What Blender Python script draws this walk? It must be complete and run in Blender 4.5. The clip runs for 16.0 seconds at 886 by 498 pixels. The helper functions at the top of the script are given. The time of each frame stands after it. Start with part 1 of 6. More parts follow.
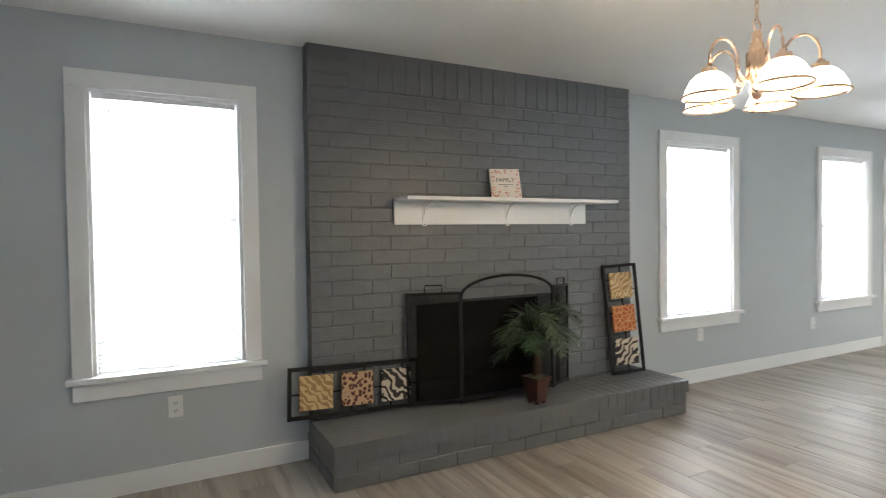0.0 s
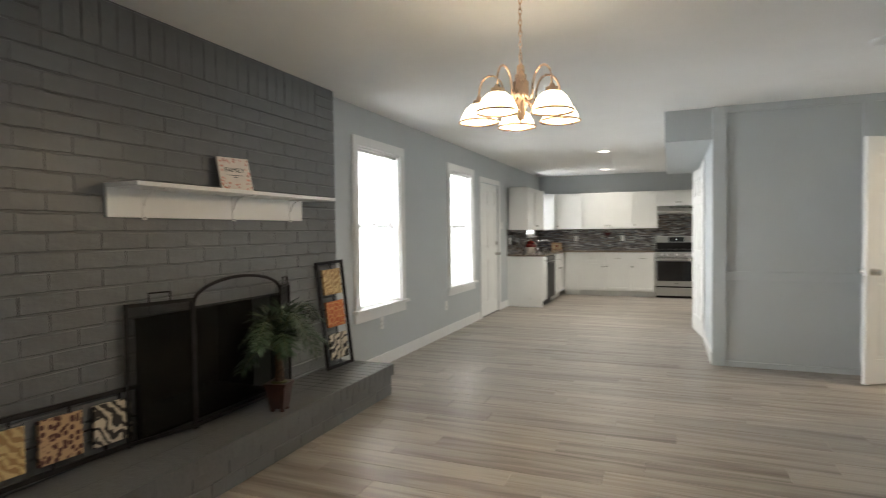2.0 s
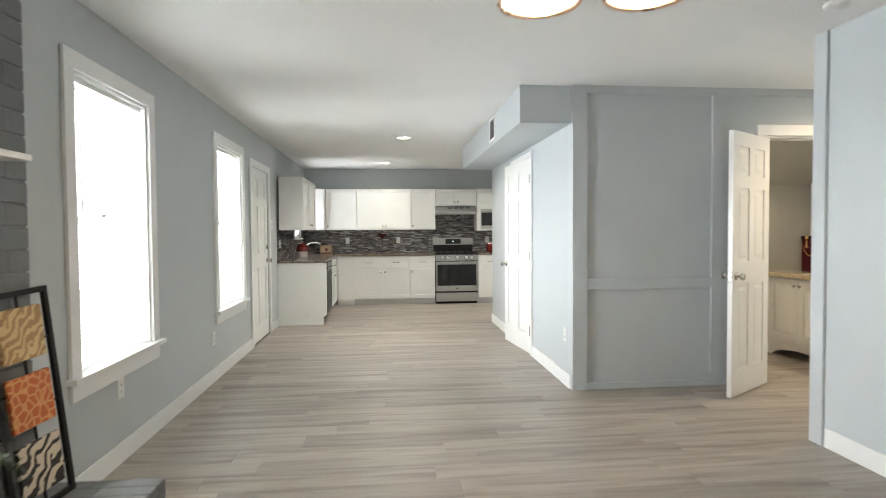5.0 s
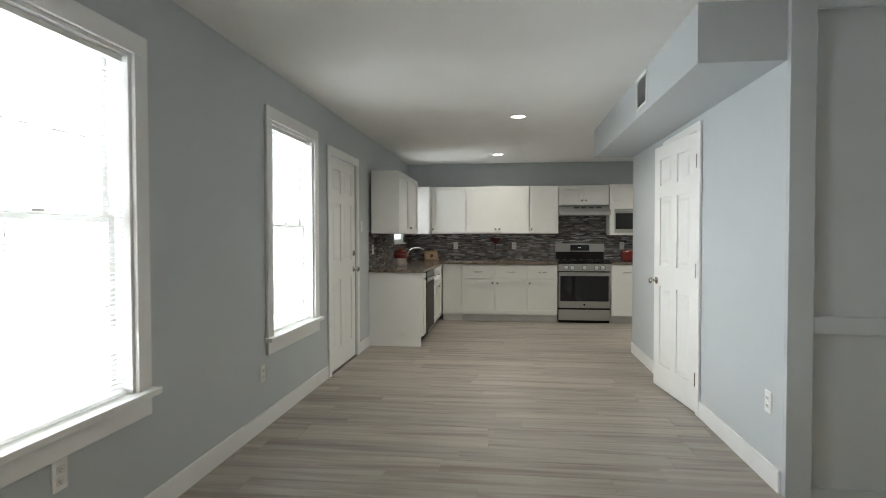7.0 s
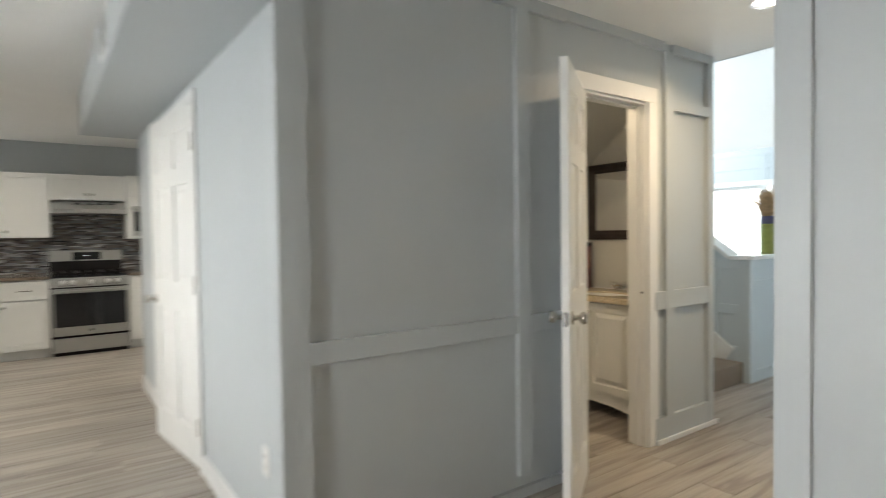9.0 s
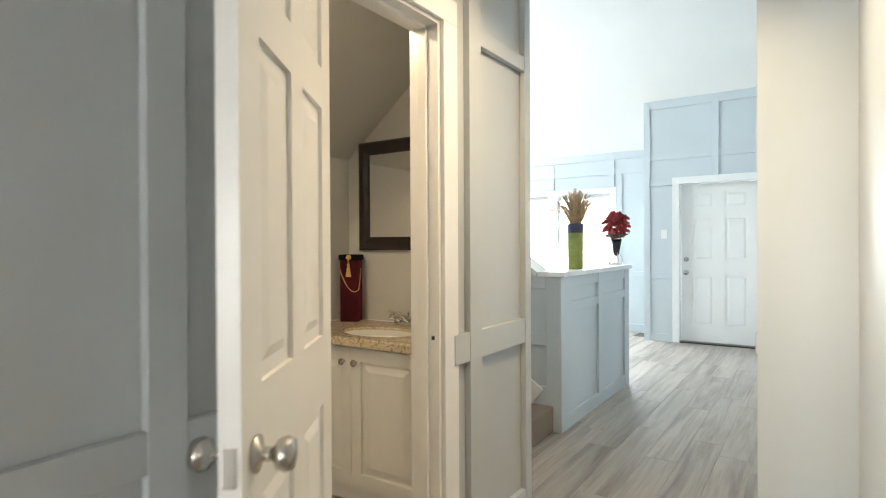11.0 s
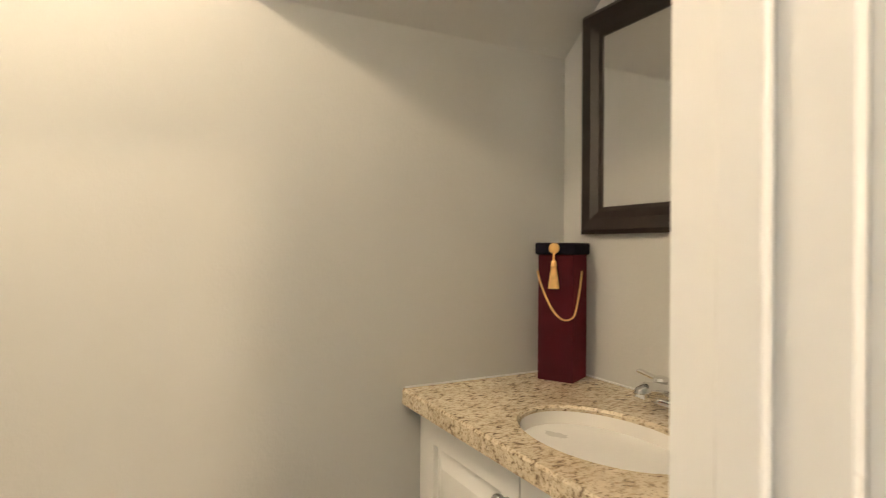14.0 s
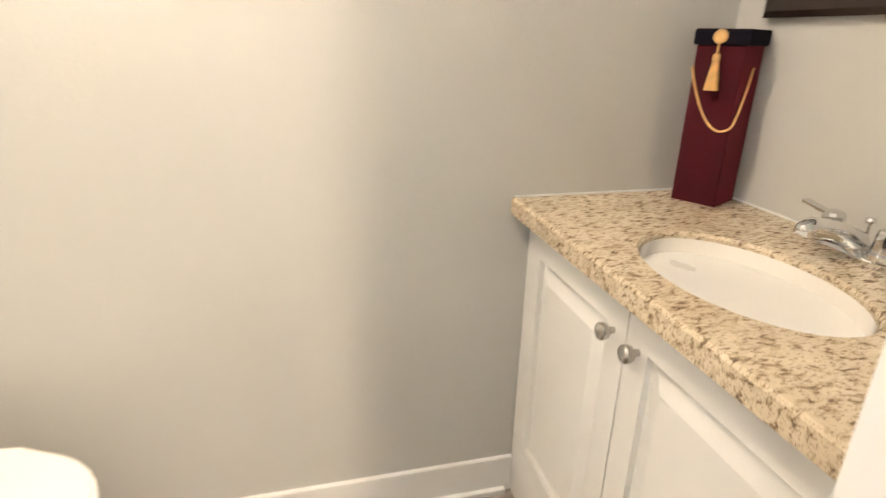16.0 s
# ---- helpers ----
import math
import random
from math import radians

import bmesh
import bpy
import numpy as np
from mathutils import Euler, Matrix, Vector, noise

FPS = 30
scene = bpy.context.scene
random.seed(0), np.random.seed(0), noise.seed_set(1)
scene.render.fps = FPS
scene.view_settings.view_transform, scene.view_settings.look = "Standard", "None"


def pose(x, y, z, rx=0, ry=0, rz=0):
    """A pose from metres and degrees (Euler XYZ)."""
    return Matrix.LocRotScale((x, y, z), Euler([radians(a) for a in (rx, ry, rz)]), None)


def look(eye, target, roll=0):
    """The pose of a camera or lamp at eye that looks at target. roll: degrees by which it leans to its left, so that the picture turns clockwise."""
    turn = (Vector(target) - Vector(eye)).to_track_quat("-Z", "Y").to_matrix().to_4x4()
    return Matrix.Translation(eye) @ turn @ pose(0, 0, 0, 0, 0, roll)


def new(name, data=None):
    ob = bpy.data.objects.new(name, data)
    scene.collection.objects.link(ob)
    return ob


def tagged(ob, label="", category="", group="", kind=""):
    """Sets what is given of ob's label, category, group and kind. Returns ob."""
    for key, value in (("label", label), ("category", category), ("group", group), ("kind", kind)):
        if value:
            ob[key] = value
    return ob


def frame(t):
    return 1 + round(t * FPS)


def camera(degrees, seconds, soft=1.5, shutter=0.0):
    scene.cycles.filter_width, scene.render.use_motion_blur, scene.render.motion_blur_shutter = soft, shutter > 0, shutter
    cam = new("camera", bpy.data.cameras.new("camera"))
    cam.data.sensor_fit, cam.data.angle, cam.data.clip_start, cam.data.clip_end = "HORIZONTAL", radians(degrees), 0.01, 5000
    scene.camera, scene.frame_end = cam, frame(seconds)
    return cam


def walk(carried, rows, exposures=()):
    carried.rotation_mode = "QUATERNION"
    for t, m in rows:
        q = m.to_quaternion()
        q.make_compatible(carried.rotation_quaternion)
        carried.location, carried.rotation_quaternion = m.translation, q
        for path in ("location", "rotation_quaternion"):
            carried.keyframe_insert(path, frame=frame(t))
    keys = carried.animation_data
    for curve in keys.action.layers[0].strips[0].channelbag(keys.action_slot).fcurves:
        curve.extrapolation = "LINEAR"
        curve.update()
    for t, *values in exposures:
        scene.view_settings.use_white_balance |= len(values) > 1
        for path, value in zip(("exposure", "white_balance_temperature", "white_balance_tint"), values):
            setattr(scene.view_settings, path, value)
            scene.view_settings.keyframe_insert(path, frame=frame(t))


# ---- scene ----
cam = camera(76.7, 16.0, soft=1.0, shutter=0.5)
PATH = [
    (0, (-2.422, -3.343, 1.330), (-1.501, -1.569, 1.281), -0.8),
    (0.5, (-2.669, -3.233, 1.339), (-1.514, -1.600, 1.288), -0.8),
    (1, (-2.841, -3.076, 1.331), (-1.452, -1.638, 1.284), -1.0),
    (1.5, (-2.983, -2.875, 1.323), (-1.315, -1.774, 1.265), -0.7),
    (2, (-2.976, -2.627, 1.310), (-1.124, -1.875, 1.248), -0.7),
    (2.5, (-2.908, -2.345, 1.339), (-0.954, -1.923, 1.275), -0.4),
    (3, (-2.905, -2.078, 1.318), (-0.909, -1.965, 1.258), -0.5),
    (3.2, (-2.847, -1.997, 1.287), (-0.848, -1.994, 1.226), -0.7),
    (5.3, (-1.161, -1.507, 1.301), (0.828, -1.704, 1.236), -0.4),
    (5.5, (-0.972, -1.508, 1.282), (1.023, -1.638, 1.221), -0.3),
    (6, (-0.563, -1.514, 1.323), (1.436, -1.461, 1.263), -0.3),
    (6.5, (-0.230, -1.561, 1.324), (1.757, -1.342, 1.267), -0.2),
    (7, (0.010, -1.648, 1.301), (1.995, -1.412, 1.252), -0.1),
    (7.5, (0.237, -1.698, 1.317), (2.235, -1.633, 1.269), -0.1),
    (8, (0.445, -1.823, 1.293), (2.424, -2.107, 1.249), -0.1),
    (8.5, (0.657, -2.047, 1.286), (2.507, -2.806, 1.244), -0.0),
    (9, (0.930, -2.305, 1.308), (2.556, -3.469, 1.253), -0.8),
    (9.5, (1.245, -2.654, 1.252), (2.626, -4.100, 1.224), -0.2),
    (10, (1.388, -2.980, 1.269), (2.615, -4.559, 1.223), -0.3),
    (10.2, (1.487, -3.103, 1.276), (2.654, -4.727, 1.236), -0.4),
    (12.3, (2.219, -4.327, 1.245), (3.314, -6.001, 1.250), -0.2),
    (12.5, (2.282, -4.430, 1.250), (3.461, -6.045, 1.260), -0.3),
    (13, (2.436, -4.626, 1.247), (3.880, -6.010, 1.258), -0.1),
    (13.5, (2.627, -4.780, 1.225), (4.263, -5.931, 1.259), -0.1),
    (14, (2.778, -4.890, 1.205), (4.548, -5.821, 1.200), 0.3),
    (14.5, (2.899, -4.986, 1.205), (4.710, -5.817, 1.080), 0.4),
    (15, (2.954, -5.031, 1.172), (4.766, -5.817, 0.861), 0.5),
    (15.5, (2.980, -5.010, 1.174), (4.757, -5.731, 0.606), 1.2),
    (16, (2.908, -4.989, 1.193), (4.715, -5.466, 0.481), 1.4),
]
walk(cam, [(t, look(eye, target, roll)) for t, eye, target, roll in PATH],
     [(0, 0.56, 6100, 10), (0.5, 0.30, 6150, 10), (1, 0.02, 6350, 10), (1.5, -0.1, 6450, 10), (2, 0.0, 6600, 10), (3.2, 0.48, 6500, 10), (5.5, 0.18, 6450, 9), (6.5, -0.3, 6500, 8), (7.5, -0.52, 6450, 8), (8, -0.35, 6500, 8), (8.5, -0.33, 6600, 9),
      (10, 0.10, 6850, 10), (12.5, 0.10, 6900, 10), (13, 0.36, 6900, 10), (13.5, 0.5, 6850, 10), (14, 0.7, 6650, 12), (14.5, 0.95, 6550, 11), (15.2, 1.24, 6350, 11), (16, 1.28, 6050, 15)])

# ---- light ----
world = bpy.data.worlds.new("sky")
scene.world = world
world.use_nodes = True
wn = world.node_tree.nodes
sky = wn.new("ShaderNodeTexSky")
sky.sky_type = "NISHITA"
sky.sun_disc = False
sky.sun_elevation = radians(48)
sky.sun_rotation = radians(200)
wn["Background"].inputs[1].default_value = 0.15
world.node_tree.links.new(sky.outputs[0], wn["Background"].inputs[0])


def lamp(name, kind, energy, m, color=(1, 1, 1), size=0.1, size_y=0.0, spread=None):
    d = bpy.data.lights.new(name, kind)
    d.energy, d.color = energy, color
    if kind == "AREA":
        d.size = size
        if size_y:
            d.shape, d.size_y = "RECTANGLE", size_y
        if spread:
            d.spread = radians(spread)
    elif kind == "SUN":
        d.angle = size
    else:
        d.shadow_soft_size = size
    ob = new(name, d)
    ob.matrix_world = m
    return ob


lamp("sun", "SUN", 4.0, look((20, 2, 20), (0, 0, 0)), (1.0, 0.95, 0.88), 0.01)
DAY = (0.93, 0.97, 1.0)
WARM = (1.0, 0.76, 0.48)
# daylight through each window, most of it thrown up from the bright ground outside
for wx, wy, wz, sx, sz, power in ((-2.335, 0.147, 1.34, 0.70, 1.42, 85), (1.87, 0.147, 1.34, 0.82, 1.42, 80), (4.17, 0.147, 1.34, 0.82, 1.42, 88), (8.3, 0.10, 1.6, 0.8, 0.8, 12)):
    lamp("daylight", "AREA", power * 1.75, look((wx, wy + 0.50, wz - 0.34), (wx, wy - 0.50, wz + 0.46)), DAY, sx, sz)
lamp("daylight", "AREA", 205, look((5.2, -11.8, 1.35), (5.0, -10, 0.75)), (0.80, 0.92, 1.0), 1.9, 1.4)
# added lamp at a made-up high opening, to brighten the foyer
lamp("daylight", "AREA", 190, look((7.9, -9.2, 3.2), (3.0, -11.3, 0.8)), (0.80, 0.92, 1.0), 2.0, 1.6)

# ---- materials ----
MATS = {}


def mat(name, color, rough=0.5, metal=0.0, vary=0.06, scale=6.0, bump=0.0, bump_scale=60.0, coat=0.0, per=0.0, island=False, spec=0.5):
    """A plain surface with soft variation at two scales and a fine relief."""
    m = bpy.data.materials.new(name)
    m.use_nodes = True
    nt = m.node_tree
    b = nt.nodes["Principled BSDF"]
    b.inputs["Roughness"].default_value = rough
    b.inputs["Metallic"].default_value = metal
    b.inputs["Coat Weight"].default_value = coat
    b.inputs["Specular IOR Level"].default_value = spec
    tc = nt.nodes.new("ShaderNodeTexCoord")
    n1 = nt.nodes.new("ShaderNodeTexNoise")
    n1.inputs["Scale"].default_value = scale
    n1.inputs["Detail"].default_value = 6
    nt.links.new(tc.outputs["Object"], n1.inputs["Vector"])
    ramp = nt.nodes.new("ShaderNodeValToRGB")
    lo = [c * (1 - vary) for c in color]
    hi = [min(1, c * (1 + vary)) for c in color]
    ramp.color_ramp.elements[0].position, ramp.color_ramp.elements[0].color = 0.3, (*lo, 1)
    ramp.color_ramp.elements[1].position, ramp.color_ramp.elements[1].color = 0.7, (*hi, 1)
    nt.links.new(n1.outputs["Fac"], ramp.inputs[0])
    out = ramp.outputs[0]
    if per:
        info = nt.nodes.new("ShaderNodeNewGeometry" if island else "ShaderNodeObjectInfo")
        mr = nt.nodes.new("ShaderNodeMapRange")
        mr.inputs["To Min"].default_value, mr.inputs["To Max"].default_value = 1 - per, 1 + per
        nt.links.new(info.outputs["Random Per Island" if island else "Random"], mr.inputs["Value"])
        mul = nt.nodes.new("ShaderNodeVectorMath")
        mul.operation = "SCALE"
        nt.links.new(out, mul.inputs[0])
        nt.links.new(mr.outputs[0], mul.inputs["Scale"])
        out = mul.outputs[0]
    nt.links.new(out, b.inputs["Base Color"])
    rr = nt.nodes.new("ShaderNodeMapRange")
    rr.inputs["To Min"].default_value, rr.inputs["To Max"].default_value = max(0, rough - 0.06), min(1, rough + 0.06)
    nt.links.new(n1.outputs["Fac"], rr.inputs["Value"])
    nt.links.new(rr.outputs[0], b.inputs["Roughness"])
    if bump:
        n2 = nt.nodes.new("ShaderNodeTexNoise")
        n2.inputs["Scale"].default_value = bump_scale
        n2.inputs["Detail"].default_value = 4
        nt.links.new(tc.outputs["Object"], n2.inputs["Vector"])
        bp = nt.nodes.new("ShaderNodeBump")
        bp.inputs["Strength"].default_value = bump
        bp.inputs["Distance"].default_value = 0.004
        nt.links.new(n2.outputs["Fac"], bp.inputs["Height"])
        nt.links.new(bp.outputs[0], b.inputs["Normal"])
    MATS[name] = m
    return m


WALL = mat("wall_paint", (0.495, 0.526, 0.540), 0.45, vary=0.02, scale=2.0, bump=0.12, bump_scale=130)
PANEL = mat("panel_paint", (0.495, 0.526, 0.540), 0.35, vary=0.02, scale=2.5, bump=0.05, bump_scale=200)
# wall paint lightened and blued: the foyer's strong daylight put into the colour
FOYER_LIT = mat("foyer_paint_lit", (0.545, 0.60, 0.63), 0.4, vary=0.02, scale=2.5, bump=0.08, bump_scale=140)
CEIL = mat("ceiling_paint", (0.84, 0.84, 0.825), 0.8, vary=0.015, scale=3.0, bump=0.25, bump_scale=90)
TRIM = mat("trim_white", (0.80, 0.80, 0.79), 0.3, vary=0.015, scale=5.0)
DOORW = mat("door_white", (0.80, 0.80, 0.78), 0.32, vary=0.02, scale=4.0)
CABW = mat("cabinet_white", (0.80, 0.80, 0.78), 0.3, vary=0.015, scale=4.0)
BRICKP = mat("brick_paint", (0.130, 0.134, 0.138), 0.42, vary=0.1, scale=9.0, bump=0.6, bump_scale=45, per=0.025)
BATHW = mat("bath_paint", (0.56, 0.56, 0.54), 0.5, vary=0.02, scale=2.0, bump=0.15, bump_scale=110)
BLACK = mat("black_iron", (0.011, 0.009, 0.009), 0.5, vary=0.2, scale=20.0, bump=0.1, spec=0.25)
SOOT = mat("firebox_soot", (0.035, 0.027, 0.023), 0.9, vary=0.5, scale=5.0, bump=0.6, bump_scale=20)
STEEL = mat("stainless_steel", (0.48, 0.48, 0.47), 0.34, 1.0, vary=0.02, scale=3)
for link in list(STEEL.node_tree.nodes["Principled BSDF"].inputs["Roughness"].links):
    STEEL.node_tree.links.remove(link)
CHROME = mat("chrome", (0.75, 0.75, 0.75), 0.08, 1.0, vary=0.02)
NICKEL = mat("satin_nickel", (0.55, 0.53, 0.5), 0.25, 1.0, vary=0.03)
PLASTIC = mat("white_plastic", (0.78, 0.78, 0.76), 0.35, vary=0.01)


# ---- geometry helpers ----
def mesh_of(name, bm):
    me = bpy.data.meshes.new(name)
    bm.normal_update()
    bm.to_mesh(me)
    bm.free()
    return me


def part(name, bm, material, parent=None, label="", smooth=False):
    me = mesh_of(name, bm)
    me.materials.append(material)
    if smooth:
        for p in me.polygons:
            p.use_smooth = True
    ob = new(name, me)
    if parent:
        ob.parent = parent
    if label:
        tagged(ob, label)
    return ob


def thing(name, label, category, m=None, group="", kind=""):
    e = new(name)
    e.empty_display_size = 0.1
    if m:
        e.matrix_world = m
    return tagged(e, label, category, group, kind)


def box(bm, x0, x1, y0, y1, z0, z1, bevel=0.0):
    x0, x1, y0, y1, z0, z1 = min(x0, x1), max(x0, x1), min(y0, y1), max(y0, y1), min(z0, z1), max(z0, z1)
    v = [bm.verts.new(c) for c in ((x0, y0, z0), (x1, y0, z0), (x1, y1, z0), (x0, y1, z0), (x0, y0, z1), (x1, y0, z1), (x1, y1, z1), (x0, y1, z1))]
    fs = [bm.faces.new([v[i] for i in q]) for q in ((3, 2, 1, 0), (4, 5, 6, 7), (0, 1, 5, 4), (1, 2, 6, 5), (2, 3, 7, 6), (3, 0, 4, 7))]
    if bevel:
        es = list({e for f in fs for e in f.edges})
        bmesh.ops.bevel(bm, geom=es, offset=bevel, segments=2, affect="EDGES", profile=0.5)
    return bm


def boxes(*dims, bevel=0.0):
    bm = bmesh.new()
    for d in dims:
        box(bm, *d, bevel=bevel)
    return bm


def lathe(bm, profile, n=24, m=None):
    """Spin (radius, z) pairs about z."""
    m = m or Matrix()
    rings = []
    for r, z in profile:
        rings.append([bm.verts.new(m @ Vector((r * math.cos(2 * math.pi * i / n), r * math.sin(2 * math.pi * i / n), z))) for i in range(n)] if r > 1e-5 else [bm.verts.new(m @ Vector((0, 0, z)))])
    for a, b in zip(rings, rings[1:]):
        for i in range(n):
            j = (i + 1) % n
            if len(a) > 1 and len(b) > 1:
                bm.faces.new((a[i], a[j], b[j], b[i]))
            elif len(a) > 1:
                bm.faces.new((a[i], a[j], b[0]))
            elif len(b) > 1:
                bm.faces.new((a[0], b[j], b[i]))
    return bm


def tube(bm, pts, r, n=8, closed=False):
    """A round bar along pts; r may be a list."""
    pts = [Vector(p) for p in pts]
    rings = []
    up = Vector((0.13, 0.21, 0.97)).normalized()
    for i, p in enumerate(pts):
        a = pts[i - 1] if (i or closed) else p
        b = pts[(i + 1) % len(pts)] if (i < len(pts) - 1 or closed) else p
        d = (b - a).normalized()
        s = d.cross(up)
        s = s.normalized() if s.length > 1e-4 else Vector((1, 0, 0))
        u = s.cross(d).normalized()
        rad = r[i] if isinstance(r, (list, tuple)) else r
        rings.append([bm.verts.new(p + rad * (math.cos(2 * math.pi * k / n) * s + math.sin(2 * math.pi * k / n) * u)) for k in range(n)])
    pairs = list(zip(rings, rings[1:])) + ([(rings[-1], rings[0])] if closed else [])
    for a, b in pairs:
        for k in range(n):
            j = (k + 1) % n
            bm.faces.new((a[k], b[k], b[j], a[j]))
    if not closed:
        bm.faces.new(rings[0])
        bm.faces.new(list(reversed(rings[-1])))
    return bm


def wall_y(bm, y0, y1, x0, x1, z0, z1, holes):
    """A wall along x between y0 and y1 with rectangular holes (xa, xb, za, zb)."""
    holes = sorted(holes)
    x = x0
    for xa, xb, za, zb in holes:
        if xa > x:
            box(bm, x, xa, y0, y1, z0, z1)
        if za > z0:
            box(bm, xa, xb, y0, y1, z0, za)
        if zb < z1:
            box(bm, xa, xb, y0, y1, zb, z1)
        x = xb
    box(bm, x, x1, y0, y1, z0, z1)
    return bm


def wall_x(bm, x0, x1, y0, y1, z0, z1, holes):
    holes = sorted(holes)
    y = y0
    for ya, yb, za, zb in holes:
        if ya > y:
            box(bm, x0, x1, y, ya, z0, z1)
        if za > z0:
            box(bm, x0, x1, ya, yb, z0, za)
        if zb < z1:
            box(bm, x0, x1, ya, yb, zb, z1)
        y = yb
    box(bm, x0, x1, y, y1, z0, z1)
    return bm


def struct(name, bm, material, label, category):
    return tagged(part(name, bm, material), label, category, kind="structure")


# ---- plan ----
H = 2.455
XB = -4.6            # back wall of the living room
XK = 9.08            # kitchen back wall
XP, YP = 2.95, -3.0  # corner of the panelled wall and the closet wall
XPE = 6.40           # far end of the closet wall
YE = -6.09           # end of the hall
YPE = -6.01          # end of the panelled wall
DH0, DH1 = -4.665, -5.25  # bath door opening
XHB, YHB, XHA = 1.70, -4.10, 0.90
WIN = [(-2.705, -1.965, 0.63, 2.10), (1.445, 2.30, 0.60, 2.10), (3.73, 4.585, 0.60, 2.10)]
KW = (7.9, 8.62, 1.19, 2.0)
KD = (5.01, 5.90)
PD = (4.22, 5.06)
DZ = 2.05
BW = -5.97           # mirror wall
BX = 4.068           # bath far wall
CX0, CX1, CY = -1.61, 0.927, -0.10   # chimney breast
FX0, FX1, FZ0, FZ1 = -0.935, 0.215, 0.225, 0.885
HX0, HX1, HY, HZ = -1.62, 1.03, -0.56, 0.25  # hearth


# ---- more materials ----
def nodes_of(m):
    return m.node_tree.nodes, m.node_tree.links, m.node_tree.nodes["Principled BSDF"]


def ramp_of(n, stops):
    r = n.new("ShaderNodeValToRGB")
    e = r.color_ramp.elements
    e[0].position, e[0].color = stops[0][0], (*stops[0][1], 1)
    e[1].position, e[1].color = stops[-1][0], (*stops[-1][1], 1)
    for p, c in stops[1:-1]:
        e.new(p).color = (*c, 1)
    return r


def plank_mat(name, island):
    """Grey-washed oak laminate, grain along y, tone by plank."""
    m = mat(name, (0.36, 0.32, 0.28), 0.42)
    n, l, b = nodes_of(m)
    tc = n.new("ShaderNodeTexCoord")
    geo = n.new("ShaderNodeNewGeometry") if island else n.new("ShaderNodeObjectInfo")
    rnd = geo.outputs["Random Per Island" if island else "Random"]
    off = n.new("ShaderNodeVectorMath")
    off.operation = "MULTIPLY_ADD"
    comb = n.new("ShaderNodeCombineXYZ")
    for i in range(3):
        l.new(rnd, comb.inputs[i])
    l.new(comb.outputs[0], off.inputs[0])
    off.inputs[1].default_value = (37.0, 91.0, 53.0)
    l.new(tc.outputs["Object"], off.inputs[2])
    mp = n.new("ShaderNodeMapping")
    mp.inputs["Scale"].default_value = (7.0, 0.42, 1.0)
    l.new(off.outputs[0], mp.inputs["Vector"])
    g1 = n.new("ShaderNodeTexNoise")
    g1.inputs["Scale"].default_value, g1.inputs["Detail"].default_value, g1.inputs["Distortion"].default_value = 1.6, 8, 1.1
    l.new(mp.outputs[0], g1.inputs["Vector"])
    mp2 = n.new("ShaderNodeMapping")
    mp2.inputs["Scale"].default_value = (60.0, 2.2, 1.0)
    l.new(off.outputs[0], mp2.inputs["Vector"])
    g2 = n.new("ShaderNodeTexNoise")
    g2.inputs["Scale"].default_value, g2.inputs["Detail"].default_value = 2.0, 5
    l.new(mp2.outputs[0], g2.inputs["Vector"])
    r1 = ramp_of(n, [(0.27, (0.185, 0.155, 0.13)), (0.41, (0.285, 0.25, 0.216)), (0.55, (0.375, 0.337, 0.295)), (0.8, (0.425, 0.387, 0.345))])
    l.new(g1.outputs["Fac"], r1.inputs[0])
    r2 = ramp_of(n, [(0.3, (0.86, 0.855, 0.85)), (0.6, (1.03, 1.03, 1.03))])
    l.new(g2.outputs["Fac"], r2.inputs[0])
    mul = n.new("ShaderNodeMix")
    mul.data_type, mul.blend_type = "RGBA", "MULTIPLY"
    mul.inputs[0].default_value = 1.0
    l.new(r1.outputs[0], mul.inputs[6])
    l.new(r2.outputs[0], mul.inputs[7])
    mr = n.new("ShaderNodeMapRange")
    mr.inputs["To Min"].default_value, mr.inputs["To Max"].default_value = 0.87, 1.10
    l.new(rnd, mr.inputs["Value"])
    sc = n.new("ShaderNodeVectorMath")
    sc.operation = "SCALE"
    l.new(mul.outputs[2], sc.inputs[0])
    l.new(mr.outputs[0], sc.inputs["Scale"])
    l.new(sc.outputs[0], b.inputs["Base Color"])
    bp = n.new("ShaderNodeBump")
    bp.inputs["Strength"].default_value, bp.inputs["Distance"].default_value = 0.25, 0.001
    l.new(g2.outputs["Fac"], bp.inputs["Height"])
    l.new(bp.outputs[0], b.inputs["Normal"])
    return m


